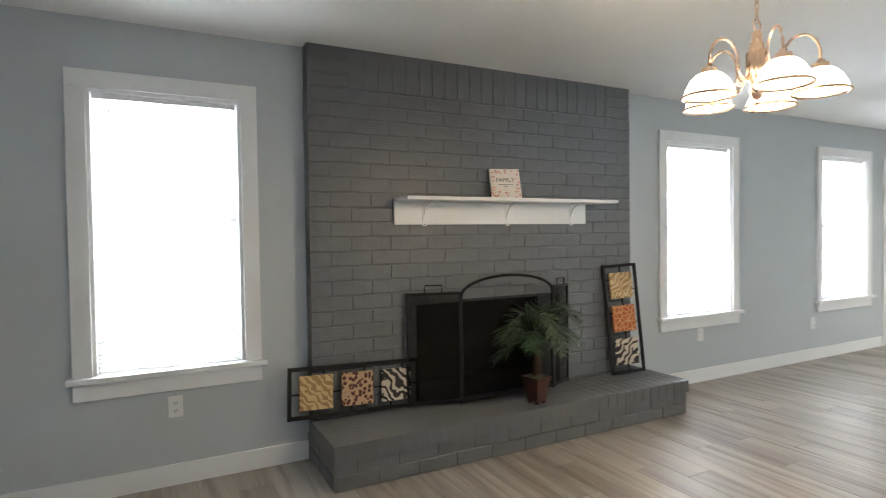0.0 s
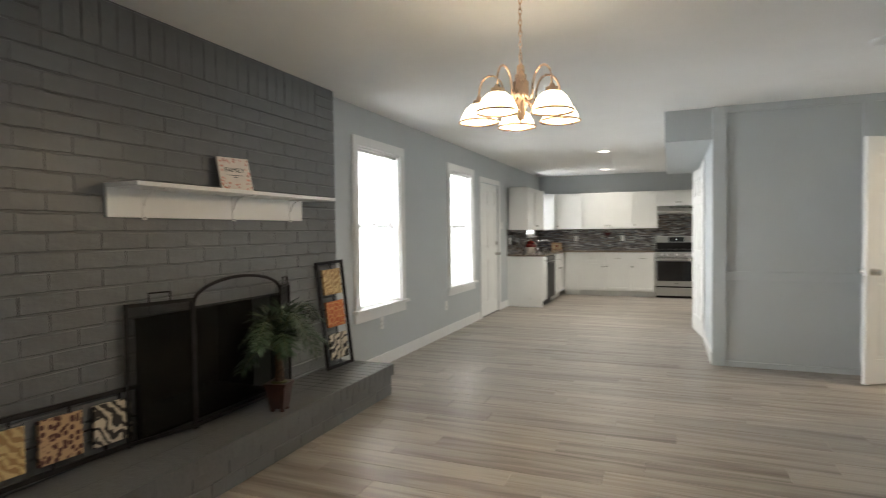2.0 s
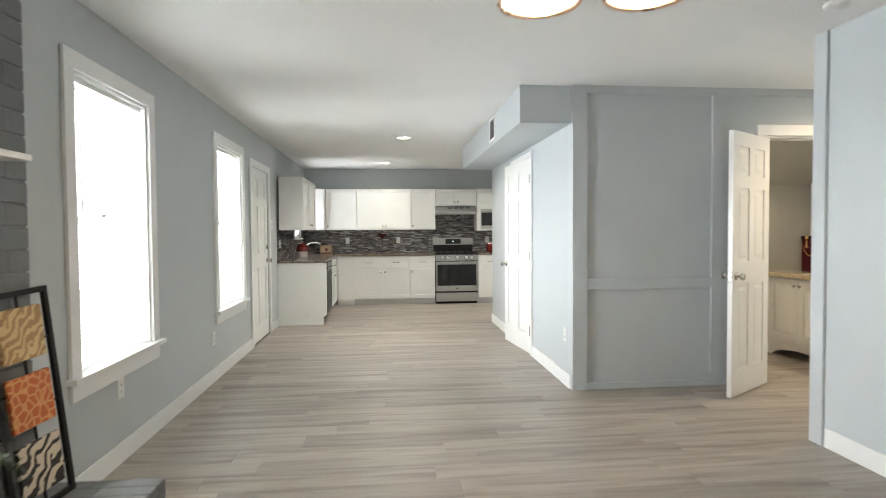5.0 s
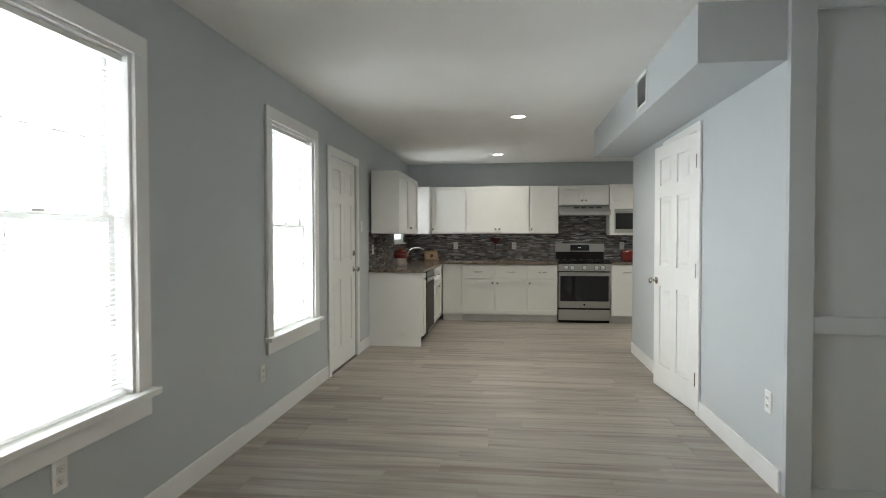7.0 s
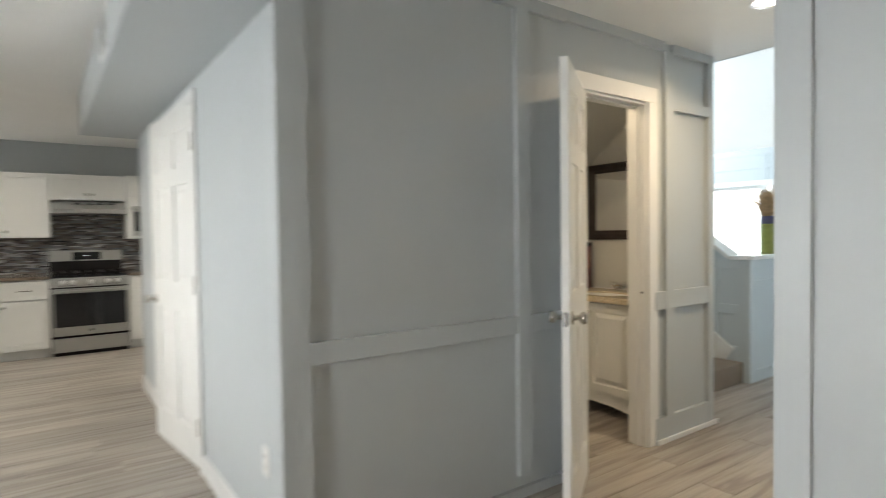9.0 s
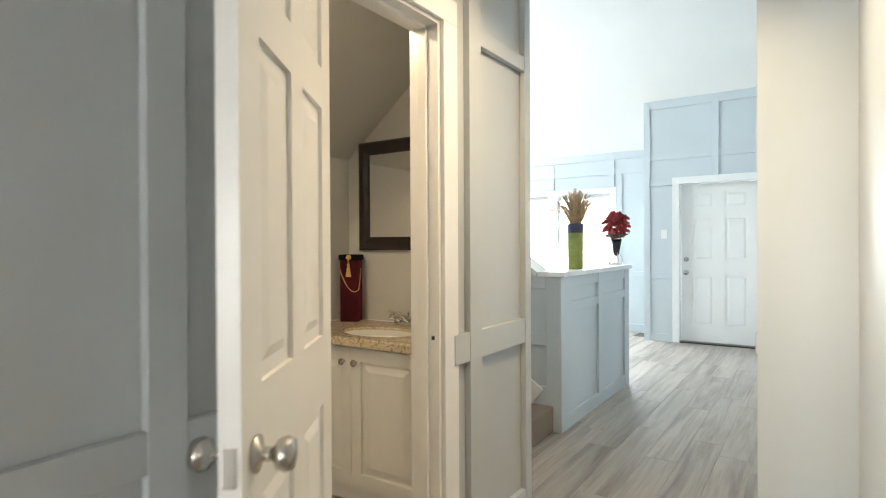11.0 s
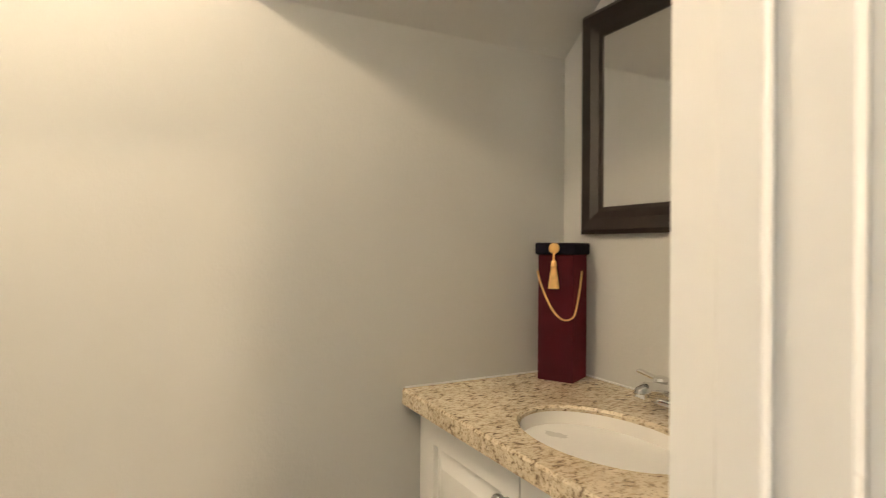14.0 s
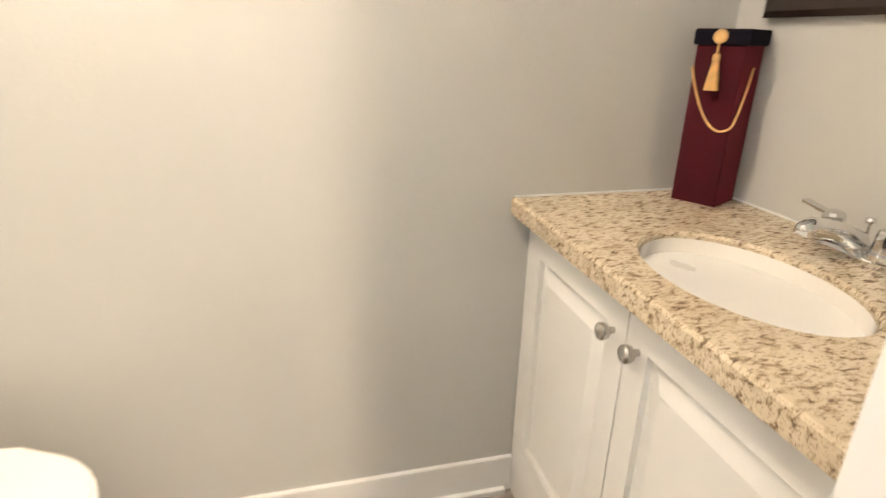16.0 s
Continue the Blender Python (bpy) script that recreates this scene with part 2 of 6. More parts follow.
def granite_mat(name, light, mid, dark, scale, contrast=0.5):
    """Speckled stone: flecks of three sizes."""
    m = mat(name, mid, 0.16)
    n, l, b = nodes_of(m)
    tc = n.new("ShaderNodeTexCoord")
    mp = n.new("ShaderNodeMapping")
    mp.inputs["Rotation"].default_value = (0, 0, 0.6)
    mp.inputs["Scale"].default_value = (1.0, 0.55, 1.0)
    l.new(tc.outputs["Object"], mp.inputs["Vector"])
    a = n.new("ShaderNodeTexNoise")
    a.inputs["Scale"].default_value, a.inputs["Detail"].default_value, a.inputs["Distortion"].default_value = 38 * scale, 9, 0.5
    l.new(mp.outputs[0], a.inputs["Vector"])
    r = ramp_of(n, [(0.33, dark), (0.41, mid), (0.50, light), (0.75, tuple(min(1, c * 1.12) for c in light))])
    l.new(a.outputs["Fac"], r.inputs[0])
    v = n.new("ShaderNodeTexNoise")
    v.inputs["Scale"].default_value, v.inputs["Detail"].default_value = 95 * scale, 6
    l.new(mp.outputs[0], v.inputs["Vector"])
    r2 = ramp_of(n, [(0.34, (0.12, 0.08, 0.06)), (0.42, (0.75, 0.68, 0.6)), (0.5, (1, 1, 1))])
    l.new(v.outputs["Fac"], r2.inputs[0])
    big = n.new("ShaderNodeTexNoise")
    big.inputs["Scale"].default_value, big.inputs["Detail"].default_value = 7 * scale, 4
    l.new(mp.outputs[0], big.inputs["Vector"])
    r3 = ramp_of(n, [(0.35, (0.80, 0.74, 0.66)), (0.6, (1.05, 1.03, 1.0))])
    l.new(big.outputs["Fac"], r3.inputs[0])
    out = r.outputs[0]
    for o in (r2.outputs[0], r3.outputs[0]):
        x = n.new("ShaderNodeMix")
        x.data_type, x.blend_type = "RGBA", "MULTIPLY"
        x.inputs[0].default_value = 0.52
        l.new(out, x.inputs[6])
        l.new(o, x.inputs[7])
        out = x.outputs[2]
    l.new(out, b.inputs["Base Color"])
    return m


def mosaic_mat(name):
    """Thin glass and stone strips in greys, browns and blues."""
    m = mat(name, (0.2, 0.19, 0.19), 0.15)
    n, l, b = nodes_of(m)
    tc = n.new("ShaderNodeTexCoord")
    sep = n.new("ShaderNodeSeparateXYZ")
    l.new(tc.outputs["Object"], sep.inputs[0])
    add = n.new("ShaderNodeMath")
    l.new(sep.outputs[0], add.inputs[0])
    l.new(sep.outputs[1], add.inputs[1])
    cb = n.new("ShaderNodeCombineXYZ")
    l.new(add.outputs[0], cb.inputs[0])
    l.new(sep.outputs[2], cb.inputs[1])
    br = n.new("ShaderNodeTexBrick")
    br.offset, br.offset_frequency, br.squash, br.squash_frequency = 0.37, 2, 0.6, 3
    br.inputs["Scale"].default_value = 1.0
    br.inputs["Brick Width"].default_value, br.inputs["Row Height"].default_value, br.inputs["Mortar Size"].default_value = 0.11, 0.0165, 0.0012
    br.inputs["Color1"].default_value, br.inputs["Color2"].default_value, br.inputs["Mortar"].default_value = (0, 0, 0, 1), (1, 1, 1, 1), (0.5, 0.5, 0.5, 1)
    l.new(cb.outputs[0], br.inputs["Vector"])
    r = ramp_of(n, [(0.0, (0.035, 0.035, 0.04)), (0.3, (0.12, 0.11, 0.11)), (0.5, (0.20, 0.17, 0.145)), (0.7, (0.15, 0.17, 0.20)), (0.86, (0.30, 0.30, 0.31)), (1.0, (0.5, 0.5, 0.5))])
    l.new(br.outputs["Color"], r.inputs[0])
    l.new(r.outputs[0], b.inputs["Base Color"])
    bp = n.new("ShaderNodeBump")
    bp.inputs["Strength"].default_value, bp.inputs["Distance"].default_value = 0.6, 0.002
    bp.invert = True
    l.new(br.outputs["Fac"], bp.inputs["Height"])
    l.new(bp.outputs[0], b.inputs["Normal"])
    return m


def hide_mat(name, kind, base, mark):
    """Animal-hide print: stripes or spots."""
    m = mat(name, base, 0.55)
    n, l, b = nodes_of(m)
    tc = n.new("ShaderNodeTexCoord")
    if kind == "spots":
        t = n.new("ShaderNodeTexVoronoi")
        t.inputs["Scale"].default_value = 40
        t.inputs["Randomness"].default_value = 0.8
        r = ramp_of(n, [(0.42, mark), (0.49, base)])
        l.new(t.outputs["Distance"], r.inputs[0])
    elif kind == "net":
        t = n.new("ShaderNodeTexVoronoi")
        t.feature = "DISTANCE_TO_EDGE"
        t.inputs["Scale"].default_value = 26
        r = ramp_of(n, [(0.06, base), (0.13, mark)])
        l.new(t.outputs["Distance"], r.inputs[0])
    else:
        t = n.new("ShaderNodeTexWave")
        t.wave_type, t.bands_direction = "BANDS", "DIAGONAL"
        t.inputs["Scale"].default_value = 9 if kind == "zebra" else 12
        t.inputs["Distortion"].default_value = 9
        t.inputs["Detail"].default_value, t.inputs["Detail Scale"].default_value = 2, 1.4
        r = ramp_of(n, [(0.42, mark), (0.55, base)])
        l.new(t.outputs["Fac"], r.inputs[0])
    l.new(tc.outputs["Object"], t.inputs["Vector"])
    l.new(r.outputs[0], b.inputs["Base Color"])
    return m


def glow_mat(name, color, strength, base=(0.8, 0.8, 0.8)):
    m = mat(name, base, 0.3)
    b = m.node_tree.nodes["Principled BSDF"]
    b.inputs["Emission Color"].default_value = (*color, 1)
    b.inputs["Emission Strength"].default_value = strength
    return m


def glass_mat(name, color=(1, 1, 1), rough=0.0):
    m = mat(name, color, rough)
    b = m.node_tree.nodes["Principled BSDF"]
    b.inputs["Transmission Weight"].default_value = 1.0
    b.inputs["IOR"].default_value = 1.45
    for link in list(b.inputs["Roughness"].links):
        m.node_tree.links.remove(link)
    b.inputs["Roughness"].default_value = rough
    return m


PLANK, PLANKJ = plank_mat("oak_plank", False), plank_mat("oak_plank_joined", True)
SUBFLOOR = mat("floor_joint", (0.10, 0.085, 0.07), 0.8)
GRANITE = granite_mat("cream_granite", (0.66, 0.58, 0.44), (0.52, 0.43, 0.30), (0.21, 0.155, 0.105), 2.7)
GRANITEK = granite_mat("brown_granite", (0.22, 0.18, 0.15), (0.12, 0.095, 0.08), (0.03, 0.025, 0.02), 1.0)
MOSAIC = mosaic_mat("mosaic_tile")
GLASS = glass_mat("window_glass")
BACKDROP = glow_mat("bright_outdoors", (0.94, 0.98, 1.0), 6.0)
SHADE = glow_mat("frosted_glass_shade", (1.0, 0.83, 0.58), 7.5, (0.9, 0.88, 0.82))
DOME = glow_mat("frosted_dome", (1.0, 0.80, 0.52), 4.0, (0.9, 0.88, 0.82))
LED = glow_mat("led_disc", (1.0, 0.93, 0.80), 14.0)
BRASS = mat("antique_brass", (0.72, 0.53, 0.38), 0.28, 1.0, vary=0.08, scale=12)
SLAT = mat("blind_slat", (0.85, 0.85, 0.84), 0.4)
sn, sl, sb = nodes_of(SLAT)
tr, mx = sn.new("ShaderNodeBsdfTranslucent"), sn.new("ShaderNodeMixShader")
tr.inputs[0].default_value = (0.9, 0.9, 0.88, 1)
mx.inputs[0].default_value = 0.5
sl.new(sb.outputs[0], mx.inputs[1])
sl.new(tr.outputs[0], mx.inputs[2])
sl.new(mx.outputs[0], next(k for k in sn if k.type == "OUTPUT_MATERIAL").inputs[0])
CERAMIC = mat("white_ceramic", (0.84, 0.82, 0.78), 0.08, vary=0.01)
DARKGLASS = mat("black_glass", (0.012, 0.012, 0.014), 0.06, vary=0.1)
MIRROR = mat("mirror_silver", (0.9, 0.9, 0.9), 0.01, 1.0, vary=0.0)
DARKWOOD = mat("espresso_wood", (0.02, 0.013, 0.011), 0.3, vary=0.3, scale=14, bump=0.1)
RED = mat("red_enamel", (0.14, 0.014, 0.010), 0.25, vary=0.15, scale=20)
VELVET = mat("burgundy_velvet", (0.05, 0.0015, 0.006), 0.75, vary=0.3, scale=10, bump=0.2, bump_scale=300, spec=0.2)
vb = VELVET.node_tree.nodes["Principled BSDF"]
vb.inputs["Sheen Weight"].default_value, vb.inputs["Sheen Roughness"].default_value = 0.8, 0.35
vb.inputs["Sheen Tint"].default_value = (0.55, 0.03, 0.06, 1)
VELVETB = mat("black_velvet", (0.007, 0.006, 0.011), 0.9, vary=0.2, scale=10, spec=0.08)
GOLD = mat("gold_thread", (0.72, 0.45, 0.16), 0.55, vary=0.15, scale=60, bump=0.3, bump_scale=400)
LEAF = mat("palm_leaf", (0.024, 0.05, 0.022), 0.4, vary=0.35, scale=12, per=0.25)
STEM = mat("palm_stem", (0.12, 0.13, 0.05), 0.6, vary=0.2)
POT = mat("rust_pot", (0.05, 0.018, 0.012), 0.3, vary=0.45, scale=16, bump=0.2)
CARPET = mat("brown_carpet", (0.24, 0.19, 0.15), 0.95, vary=0.35, scale=120, bump=1.0, bump_scale=260)
WICKER = mat("dried_grass", (0.48, 0.34, 0.2), 0.8, vary=0.3, scale=30, per=0.2)
LIME = mat("lime_glaze", (0.27, 0.29, 0.07), 0.3, vary=0.15, scale=25, bump=0.3)
ROSE = mat("red_petal", (0.33, 0.02, 0.025), 0.6, vary=0.4, scale=30)
PAPER = mat("cream_print", (0.78, 0.70, 0.64), 0.6, vary=0.05, scale=20)
# print ink; also put on slots, holes and vent backs as their shade
INK_AND_HOLE = mat("ink_and_hole_dark", (0.03, 0.03, 0.03), 0.6)
FLORAL = mat("coral_flower_print", (0.62, 0.30, 0.24), 0.6, vary=0.4, scale=50)
BARK = mat("carved_wood", (0.17, 0.085, 0.04), 0.6, vary=0.6, scale=18, bump=0.8, bump_scale=30)
OCHRE = mat("ochre_paint", (0.5, 0.33, 0.1), 0.5, vary=0.3, scale=20)
WOOD = mat("brown_wood", (0.22, 0.11, 0.05), 0.4, vary=0.3, scale=14)
TOE = mat("toe_kick", (0.62, 0.62, 0.60), 0.5)

# ---- structure ----
struct("floor", boxes((XB - 0.15, 8.2, -13.0, 0.15, -0.12, -0.006), (8.2, XK + 0.15, -6.0, 0.15, -0.12, -0.006)), SUBFLOOR, "greyish oak laminate plank floor", "floor")
floor = bpy.data.objects["floor"]
holes = [w for w in WIN] + [(KD[0], KD[1], 0, DZ), KW, (FX0, FX1, 0.0, FZ1)]
struct("wall_north", wall_y(bmesh.new(), 0, 0.15, XB - 0.15, XK + 0.15, 0, 2.7, holes), WALL, "grey-blue painted long wall with white-trimmed windows", "wall")
struct("wall_west", boxes((XB - 0.15, XB, -4.95, 0, 0, 2.7)), WALL, "plain grey-blue painted end wall", "wall")
struct("wall_east", boxes((XK, XK + 0.15, -6.1, 0, 0, 2.7)), WALL, "grey painted kitchen end wall", "wall")
struct("ceiling", boxes((XB - 0.15, XP + 0.1, YE, 0.15, H, H + 0.2), (XP + 0.1, XK + 0.15, -6.0, 0.15, H, H + 0.2)), CEIL, "off-white flat ceiling with fine texture", "ceiling")
struct("wall_closet", wall_y(bmesh.new(), YP - 0.1, YP, XP + 0.1, XPE, 0, H, [(PD[0], PD[1], 0, DZ)]), WALL, "pale grey painted wall beside the kitchen", "wall")
struct("wall_closet_end", boxes((XPE - 0.1, XPE, -5.0, YP - 0.1, 0, H), (XPE, XK, -5.0, -4.9, 0, H), (BX + 0.1, XPE - 0.1, -3.98, -3.88, 0, H)), WALL, "plain grey painted return walls", "wall")
struct("wall_panelled", wall_x(bmesh.new(), XP, XP + 0.1, YPE, YP, 0, H, [(DH1, DH0, 0, DZ + 0.02)]), PANEL, "grey painted wall with flat batten panelling", "wall")
struct("soffit", boxes((XP + 0.003, XPE, YP + 0.002, -2.578, 2.156, H)), WALL, "grey painted boxed-in duct below the ceiling", "soffit")
struct("wall_niche", boxes((XHA, XHB, -4.72, YHB, 0, H)), WALL, "grey painted wall end beside the hall", "wall")
struct("wall_hall", boxes((XHB - 0.1, XHB, YE, -4.72, 0, H)), PANEL, "grey painted hall side wall", "wall")
struct("wall_niche_back", boxes((-0.02, XHA, -4.86, -4.72, 0, H)), WALL, "grey painted back of the shelved recess", "wall")
struct("wall_south", boxes((XB, -0.02, -4.86, -4.12, 0, H)), WALL, "plain grey painted living room wall", "wall")
struct("niche_soffit", boxes((XB, -0.15, -4.12, -3.72, 2.20, H)), WALL, "grey painted duct box with a vent", "soffit")
struct("wall_bath_south", boxes((XP + 0.1, BX + 0.1, YE, BW, 0, H)), BATHW, "warm off-white painted wall behind the vanity", "wall")
struct("wall_bath_east", boxes((BX, BX + 0.1, BW, -3.88, 0, H)), BATHW, "warm off-white painted bathroom wall", "wall")
struct("wall_bath_north", boxes((XP + 0.1, BX, -3.98, -3.88, 0, H)), BATHW, "warm off-white painted wall behind the toilet", "wall")
# sloped underside of the stairs over the vanity
bm = bmesh.new()
zs, xs = 1.76, BX - (H - 1.76) / 0.80
v = [bm.verts.new(c) for c in ((BX, BW, zs), (BX, -5.075, zs), (xs, BW, H), (xs, -5.075, H), (BX, BW, H), (BX, -5.075, H))]
for q in ((0, 2, 3, 1), (1, 3, 5), (0, 4, 2), (0, 1, 5, 4), (2, 4, 5, 3)):
    bm.faces.new([v[i] for i in q])
struct("stair_soffit", bm, BATHW, "sloping painted underside of the stairs", "ceiling")

# bright outdoors behind the windows
struct("backdrop", boxes((-40, 60, 7.0, 7.05, -3, 12), (-6, 18, -18.05, -18, -3, 9)), BACKDROP, "overexposed bright outdoors", "backdrop")
struct("ground", boxes((-60, 60, 0.3, 60, -0.5, -0.3), (-60, 60, -60, -12.3, -0.5, -0.3)), mat("pale_gravel", (0.52, 0.51, 0.46), 0.9, vary=0.3, scale=2.0, bump=0.5), "sunlit pale ground outside the house", "ground")


def trim_run(name, dims, material=TRIM, label="white painted baseboard", category="baseboard"):
    return struct(name, boxes(*dims, bevel=0.003), material, label, category)


bh, bt = 0.115, 0.014
trim_run("baseboard", [(XB, CX0, -bt, -0.001, 0, bh), (CX1, KD[0] - 0.09, -bt, -0.001, 0, bh), (KD[1] + 0.09, 6.45, -bt, -0.001, 0, bh)])
trim_run("baseboard", [(XP + 0.02, PD[0] - 0.06, YP, YP + bt, 0, bh), (PD[1] + 0.06, XPE, YP, YP + bt, 0, bh)])
trim_run("baseboard", [(XHA, XHB - 0.1, YHB, YHB + bt, 0, bh), (XHA - bt, XHA, -4.72, YHB + bt, 0, bh), (-0.02, XHA - bt, -4.72, -4.72 + bt, 0, bh), (-0.02, -0.02 + bt, -4.72, -4.12 + bt, 0, bh), (XB, -0.02, -4.12, -4.12 + bt, 0, bh)])
trim_run("baseboard", [(BX - bt, BX, -5.504, -3.98, 0, bh), (BX - bt - 0.016, BX - bt, -5.484, -3.98, 0, 0.018), (XP + 0.1, BX - bt, -3.98, -3.98 + bt, 0, bh)])


def casing(name, x0, x1, z0, z1, w, t, m, label, category="door trim", sides=(1, 1)):
    """Door casing in the local plane y = 0, proud towards -y."""
    e = thing(name, label, category, m, kind="structure")
    if sides[0]:
        part("side_casing", boxes((x0 - w, x0, -t, -0.001, z0, z1), bevel=0.003), TRIM, e)
    if sides[1]:
        part("side_casing", boxes((x1, x1 + w, -t, -0.001, z0, z1), bevel=0.003), TRIM, e)
    part("head_casing", boxes((x0 - w * sides[0], x1 + w * sides[1], -t, -0.001, z1, z1 + w), bevel=0.003), TRIM, e)
    return e


# battens on the panelled wall: vertical boards and rails, proud towards -x
bat = thing("wall_battens", "grey painted flat battens and rails on the wall", "wall panelling", kind="structure")
bx0, bx1 = XP - 0.028, XP - 0.0005
for ya, yb, za, zb in ((-3.12, -3.0, 0, H), (-4.265, -4.18, 0.11, 2.39), (-5.505, -5.415, 0.16, 2.40), (-5.957, -5.90, 0, H)):
    part("batten", boxes((bx0, bx1, ya, yb, za, zb), bevel=0.002), PANEL, bat)
for ya, yb, za, zb in ((-4.18, -3.12, 0.815, 0.90), (-4.53, -4.265, 0.815, 0.90), (-4.53, -3.12, 2.39, H), (-5.415, -4.53, 2.40, H), (-4.53, -3.12, 0, 0.05), (-5.90, -5.505, 0.825, 0.935), (-5.415, -5.31, 0.825, 0.935), (-5.90, -5.505, 2.05, 2.115), (-5.90, -5.505, 2.40, H), (-5.90, -5.31, 0.0, 0.16)):
    part("rail", boxes((bx0 + 0.002, bx1, ya, yb, za, zb), bevel=0.002), PANEL, bat)
part("cap_strip", boxes((bx0 - 0.012, bx0 + 0.001, -6.00, -5.31, 0.0, 0.03), bevel=0.003), TRIM, bat)
bat2 = thing("wall_battens", "grey painted corner batten on the wall", "wall panelling", kind="structure")
part("batten", boxes((XHB - 0.085, XHB + 0.015, YHB, YHB + 0.018, 0, H), bevel=0.002), PANEL, bat2)


# ---- doors ----
def six_panel_door(name, w, h, m, label, t=0.035, knob=0.93, hinges=True, deadbolt=False, lever=True, thing_kind=""):
    """Hinge edge at local x = 0, leaf along +x, faces towards -y and +y."""
    e = thing(name, label, "door", m, kind=thing_kind)
    st, mid = 0.11 * w / 0.76, 0.10 * w / 0.76
    rows = ((0.20, 0.86), (1.03, 1.60), (1.70, h - 0.11))
    pw = (w - 2 * st - mid) / 2
    bm = bmesh.new()
    box(bm, 0, st, -t, 0, 0, h)
    box(bm, w - st, w, -t, 0, 0, h)
    for a, b in rows:
        box(bm, st + pw, st + pw + mid, -t, 0, a, b)
    for a, b in ((0, 0.20), (0.86, 1.03), (1.60, 1.70), (h - 0.11, h)):
        box(bm, st, w - st, -t, 0, a, b)
    part("leaf", bm, DOORW, e)
    for xa in (st, st + pw + mid):
        for a, b in rows:
            bm = boxes((xa, xa + pw, -t + 0.010, -0.010, a, b))
            for s, y0 in ((-1, -t + 0.010), (1, -0.010)):
                d = 0.028
                o = [bm.verts.new((x, y0, z)) for x, z in ((xa + d, a + d), (xa + pw - d, a + d), (xa + pw - d, b - d), (xa + d, b - d))]
                d2 = 0.05
                i = [bm.verts.new((x, y0 + s * 0.007, z)) for x, z in ((xa + d2, a + d2), (xa + pw - d2, a + d2), (xa + pw - d2, b - d2), (xa + d2, b - d2))]
                bm.faces.new(i)
                for k in range(4):
                    bm.faces.new((o[k], o[(k + 1) % 4], i[(k + 1) % 4], i[k]))
            bmesh.ops.recalc_face_normals(bm, faces=bm.faces)
            part("door_panel", bm, DOORW, e)
    for s in (-1, 1):
        y0 = -t if s < 0 else 0.0
        prof = [(0.0, 0.0), (0.030, 0.0), (0.030, 0.006), (0.012, 0.010), (0.011, 0.03), (0.024, 0.038), (0.028, 0.050), (0.024, 0.062), (0.0, 0.066)]
        km = Matrix.Translation((w - 0.06, y0, knob)) @ Matrix.Rotation(radians(90 if s < 0 else -90), 4, "X")
        part("knob", lathe(bmesh.new(), prof, 20, km), NICKEL, e, "satin nickel knob", True)
        if deadbolt:
            km = Matrix.Translation((w - 0.06, y0, knob + 0.17)) @ Matrix.Rotation(radians(90 if s < 0 else -90), 4, "X")
            part("deadbolt", lathe(bmesh.new(), [(0, 0), (0.03, 0), (0.028, 0.012), (0.012, 0.016), (0, 0.018)], 18, km), NICKEL, e, "", True)
    part("latch_plate", boxes((w - 0.001, w + 0.0015, -t * 0.8, -t * 0.2, knob - 0.03, knob + 0.03)), NICKEL, e)
    if hinges:
        for z in (0.22, 1.02, 1.82):
            part("hinge", tube(bmesh.new(), [(0.0, -t - 0.004, z - 0.045), (0.0, -t - 0.004, z + 0.045)], 0.007, 10), NICKEL, e)
    return e


# bath door, swung open against the panelled wall
ang = math.degrees(math.atan2(0.62, -0.418))
bath_door = six_panel_door("bath_door", 0.68, 2.03, pose(XP - 0.035, DH0 - 0.007, 0.012, 0, 0, ang), "white six-panel bathroom door standing open", knob=0.925)
casing("door_1", 0, DH0 - DH1, 0, DZ + 0.02, 0.09, 0.02, pose(XP - 0.002, DH0, 0, 0, 0, -90), "white painted casing of the bathroom doorway")
jb = thing("door_jamb", "white painted door jamb with a steel strike plate", "door jamb", kind="structure")
part("jamb_side", boxes((XP - 0.004, XP + 0.12, DH1 + 0.0005, DH1 + 0.014, 0, (DZ + 0.02))), TRIM, jb)
part("jamb_side", boxes((XP - 0.004, XP + 0.12, DH0 - 0.014, DH0 - 0.0005, 0, (DZ + 0.02))), TRIM, jb)
part("jamb_head", boxes((XP - 0.004, XP + 0.12, DH1 + 0.014, DH0 - 0.014, (DZ + 0.02) - 0.014, (DZ + 0.02) - 0.0005)), TRIM, jb)
part("stop", boxes((XP + 0.04, XP + 0.075, DH1 + 0.014, DH1 + 0.026, 0, (DZ + 0.02) - 0.026), bevel=0.003), TRIM, jb)
part("stop", boxes((XP + 0.04, XP + 0.075, DH0 - 0.026, DH0 - 0.014, 0, (DZ + 0.02) - 0.026), bevel=0.003), TRIM, jb)
part("stop", boxes((XP + 0.04, XP + 0.075, DH1 + 0.026, DH0 - 0.026, (DZ + 0.02) - 0.026, (DZ + 0.02) - 0.014), bevel=0.003), TRIM, jb)
part("strike_plate", boxes((XP + 0.008, XP + 0.034, DH1 + 0.014, DH1 + 0.0155, 0.900, 0.970), bevel=0.0006), PLASTIC, jb, "painted-over strike plate")
part("strike_hole", boxes((XP + 0.014, XP + 0.027, DH1 + 0.0155, DH1 + 0.0165, 0.928, 0.942)), INK_AND_HOLE, jb)
part("inner_casing", boxes((XP + 0.101, XP + 0.118, DH1 - 0.07, DH1 - 0.0005, 0, (DZ + 0.02)), bevel=0.002), TRIM, jb)

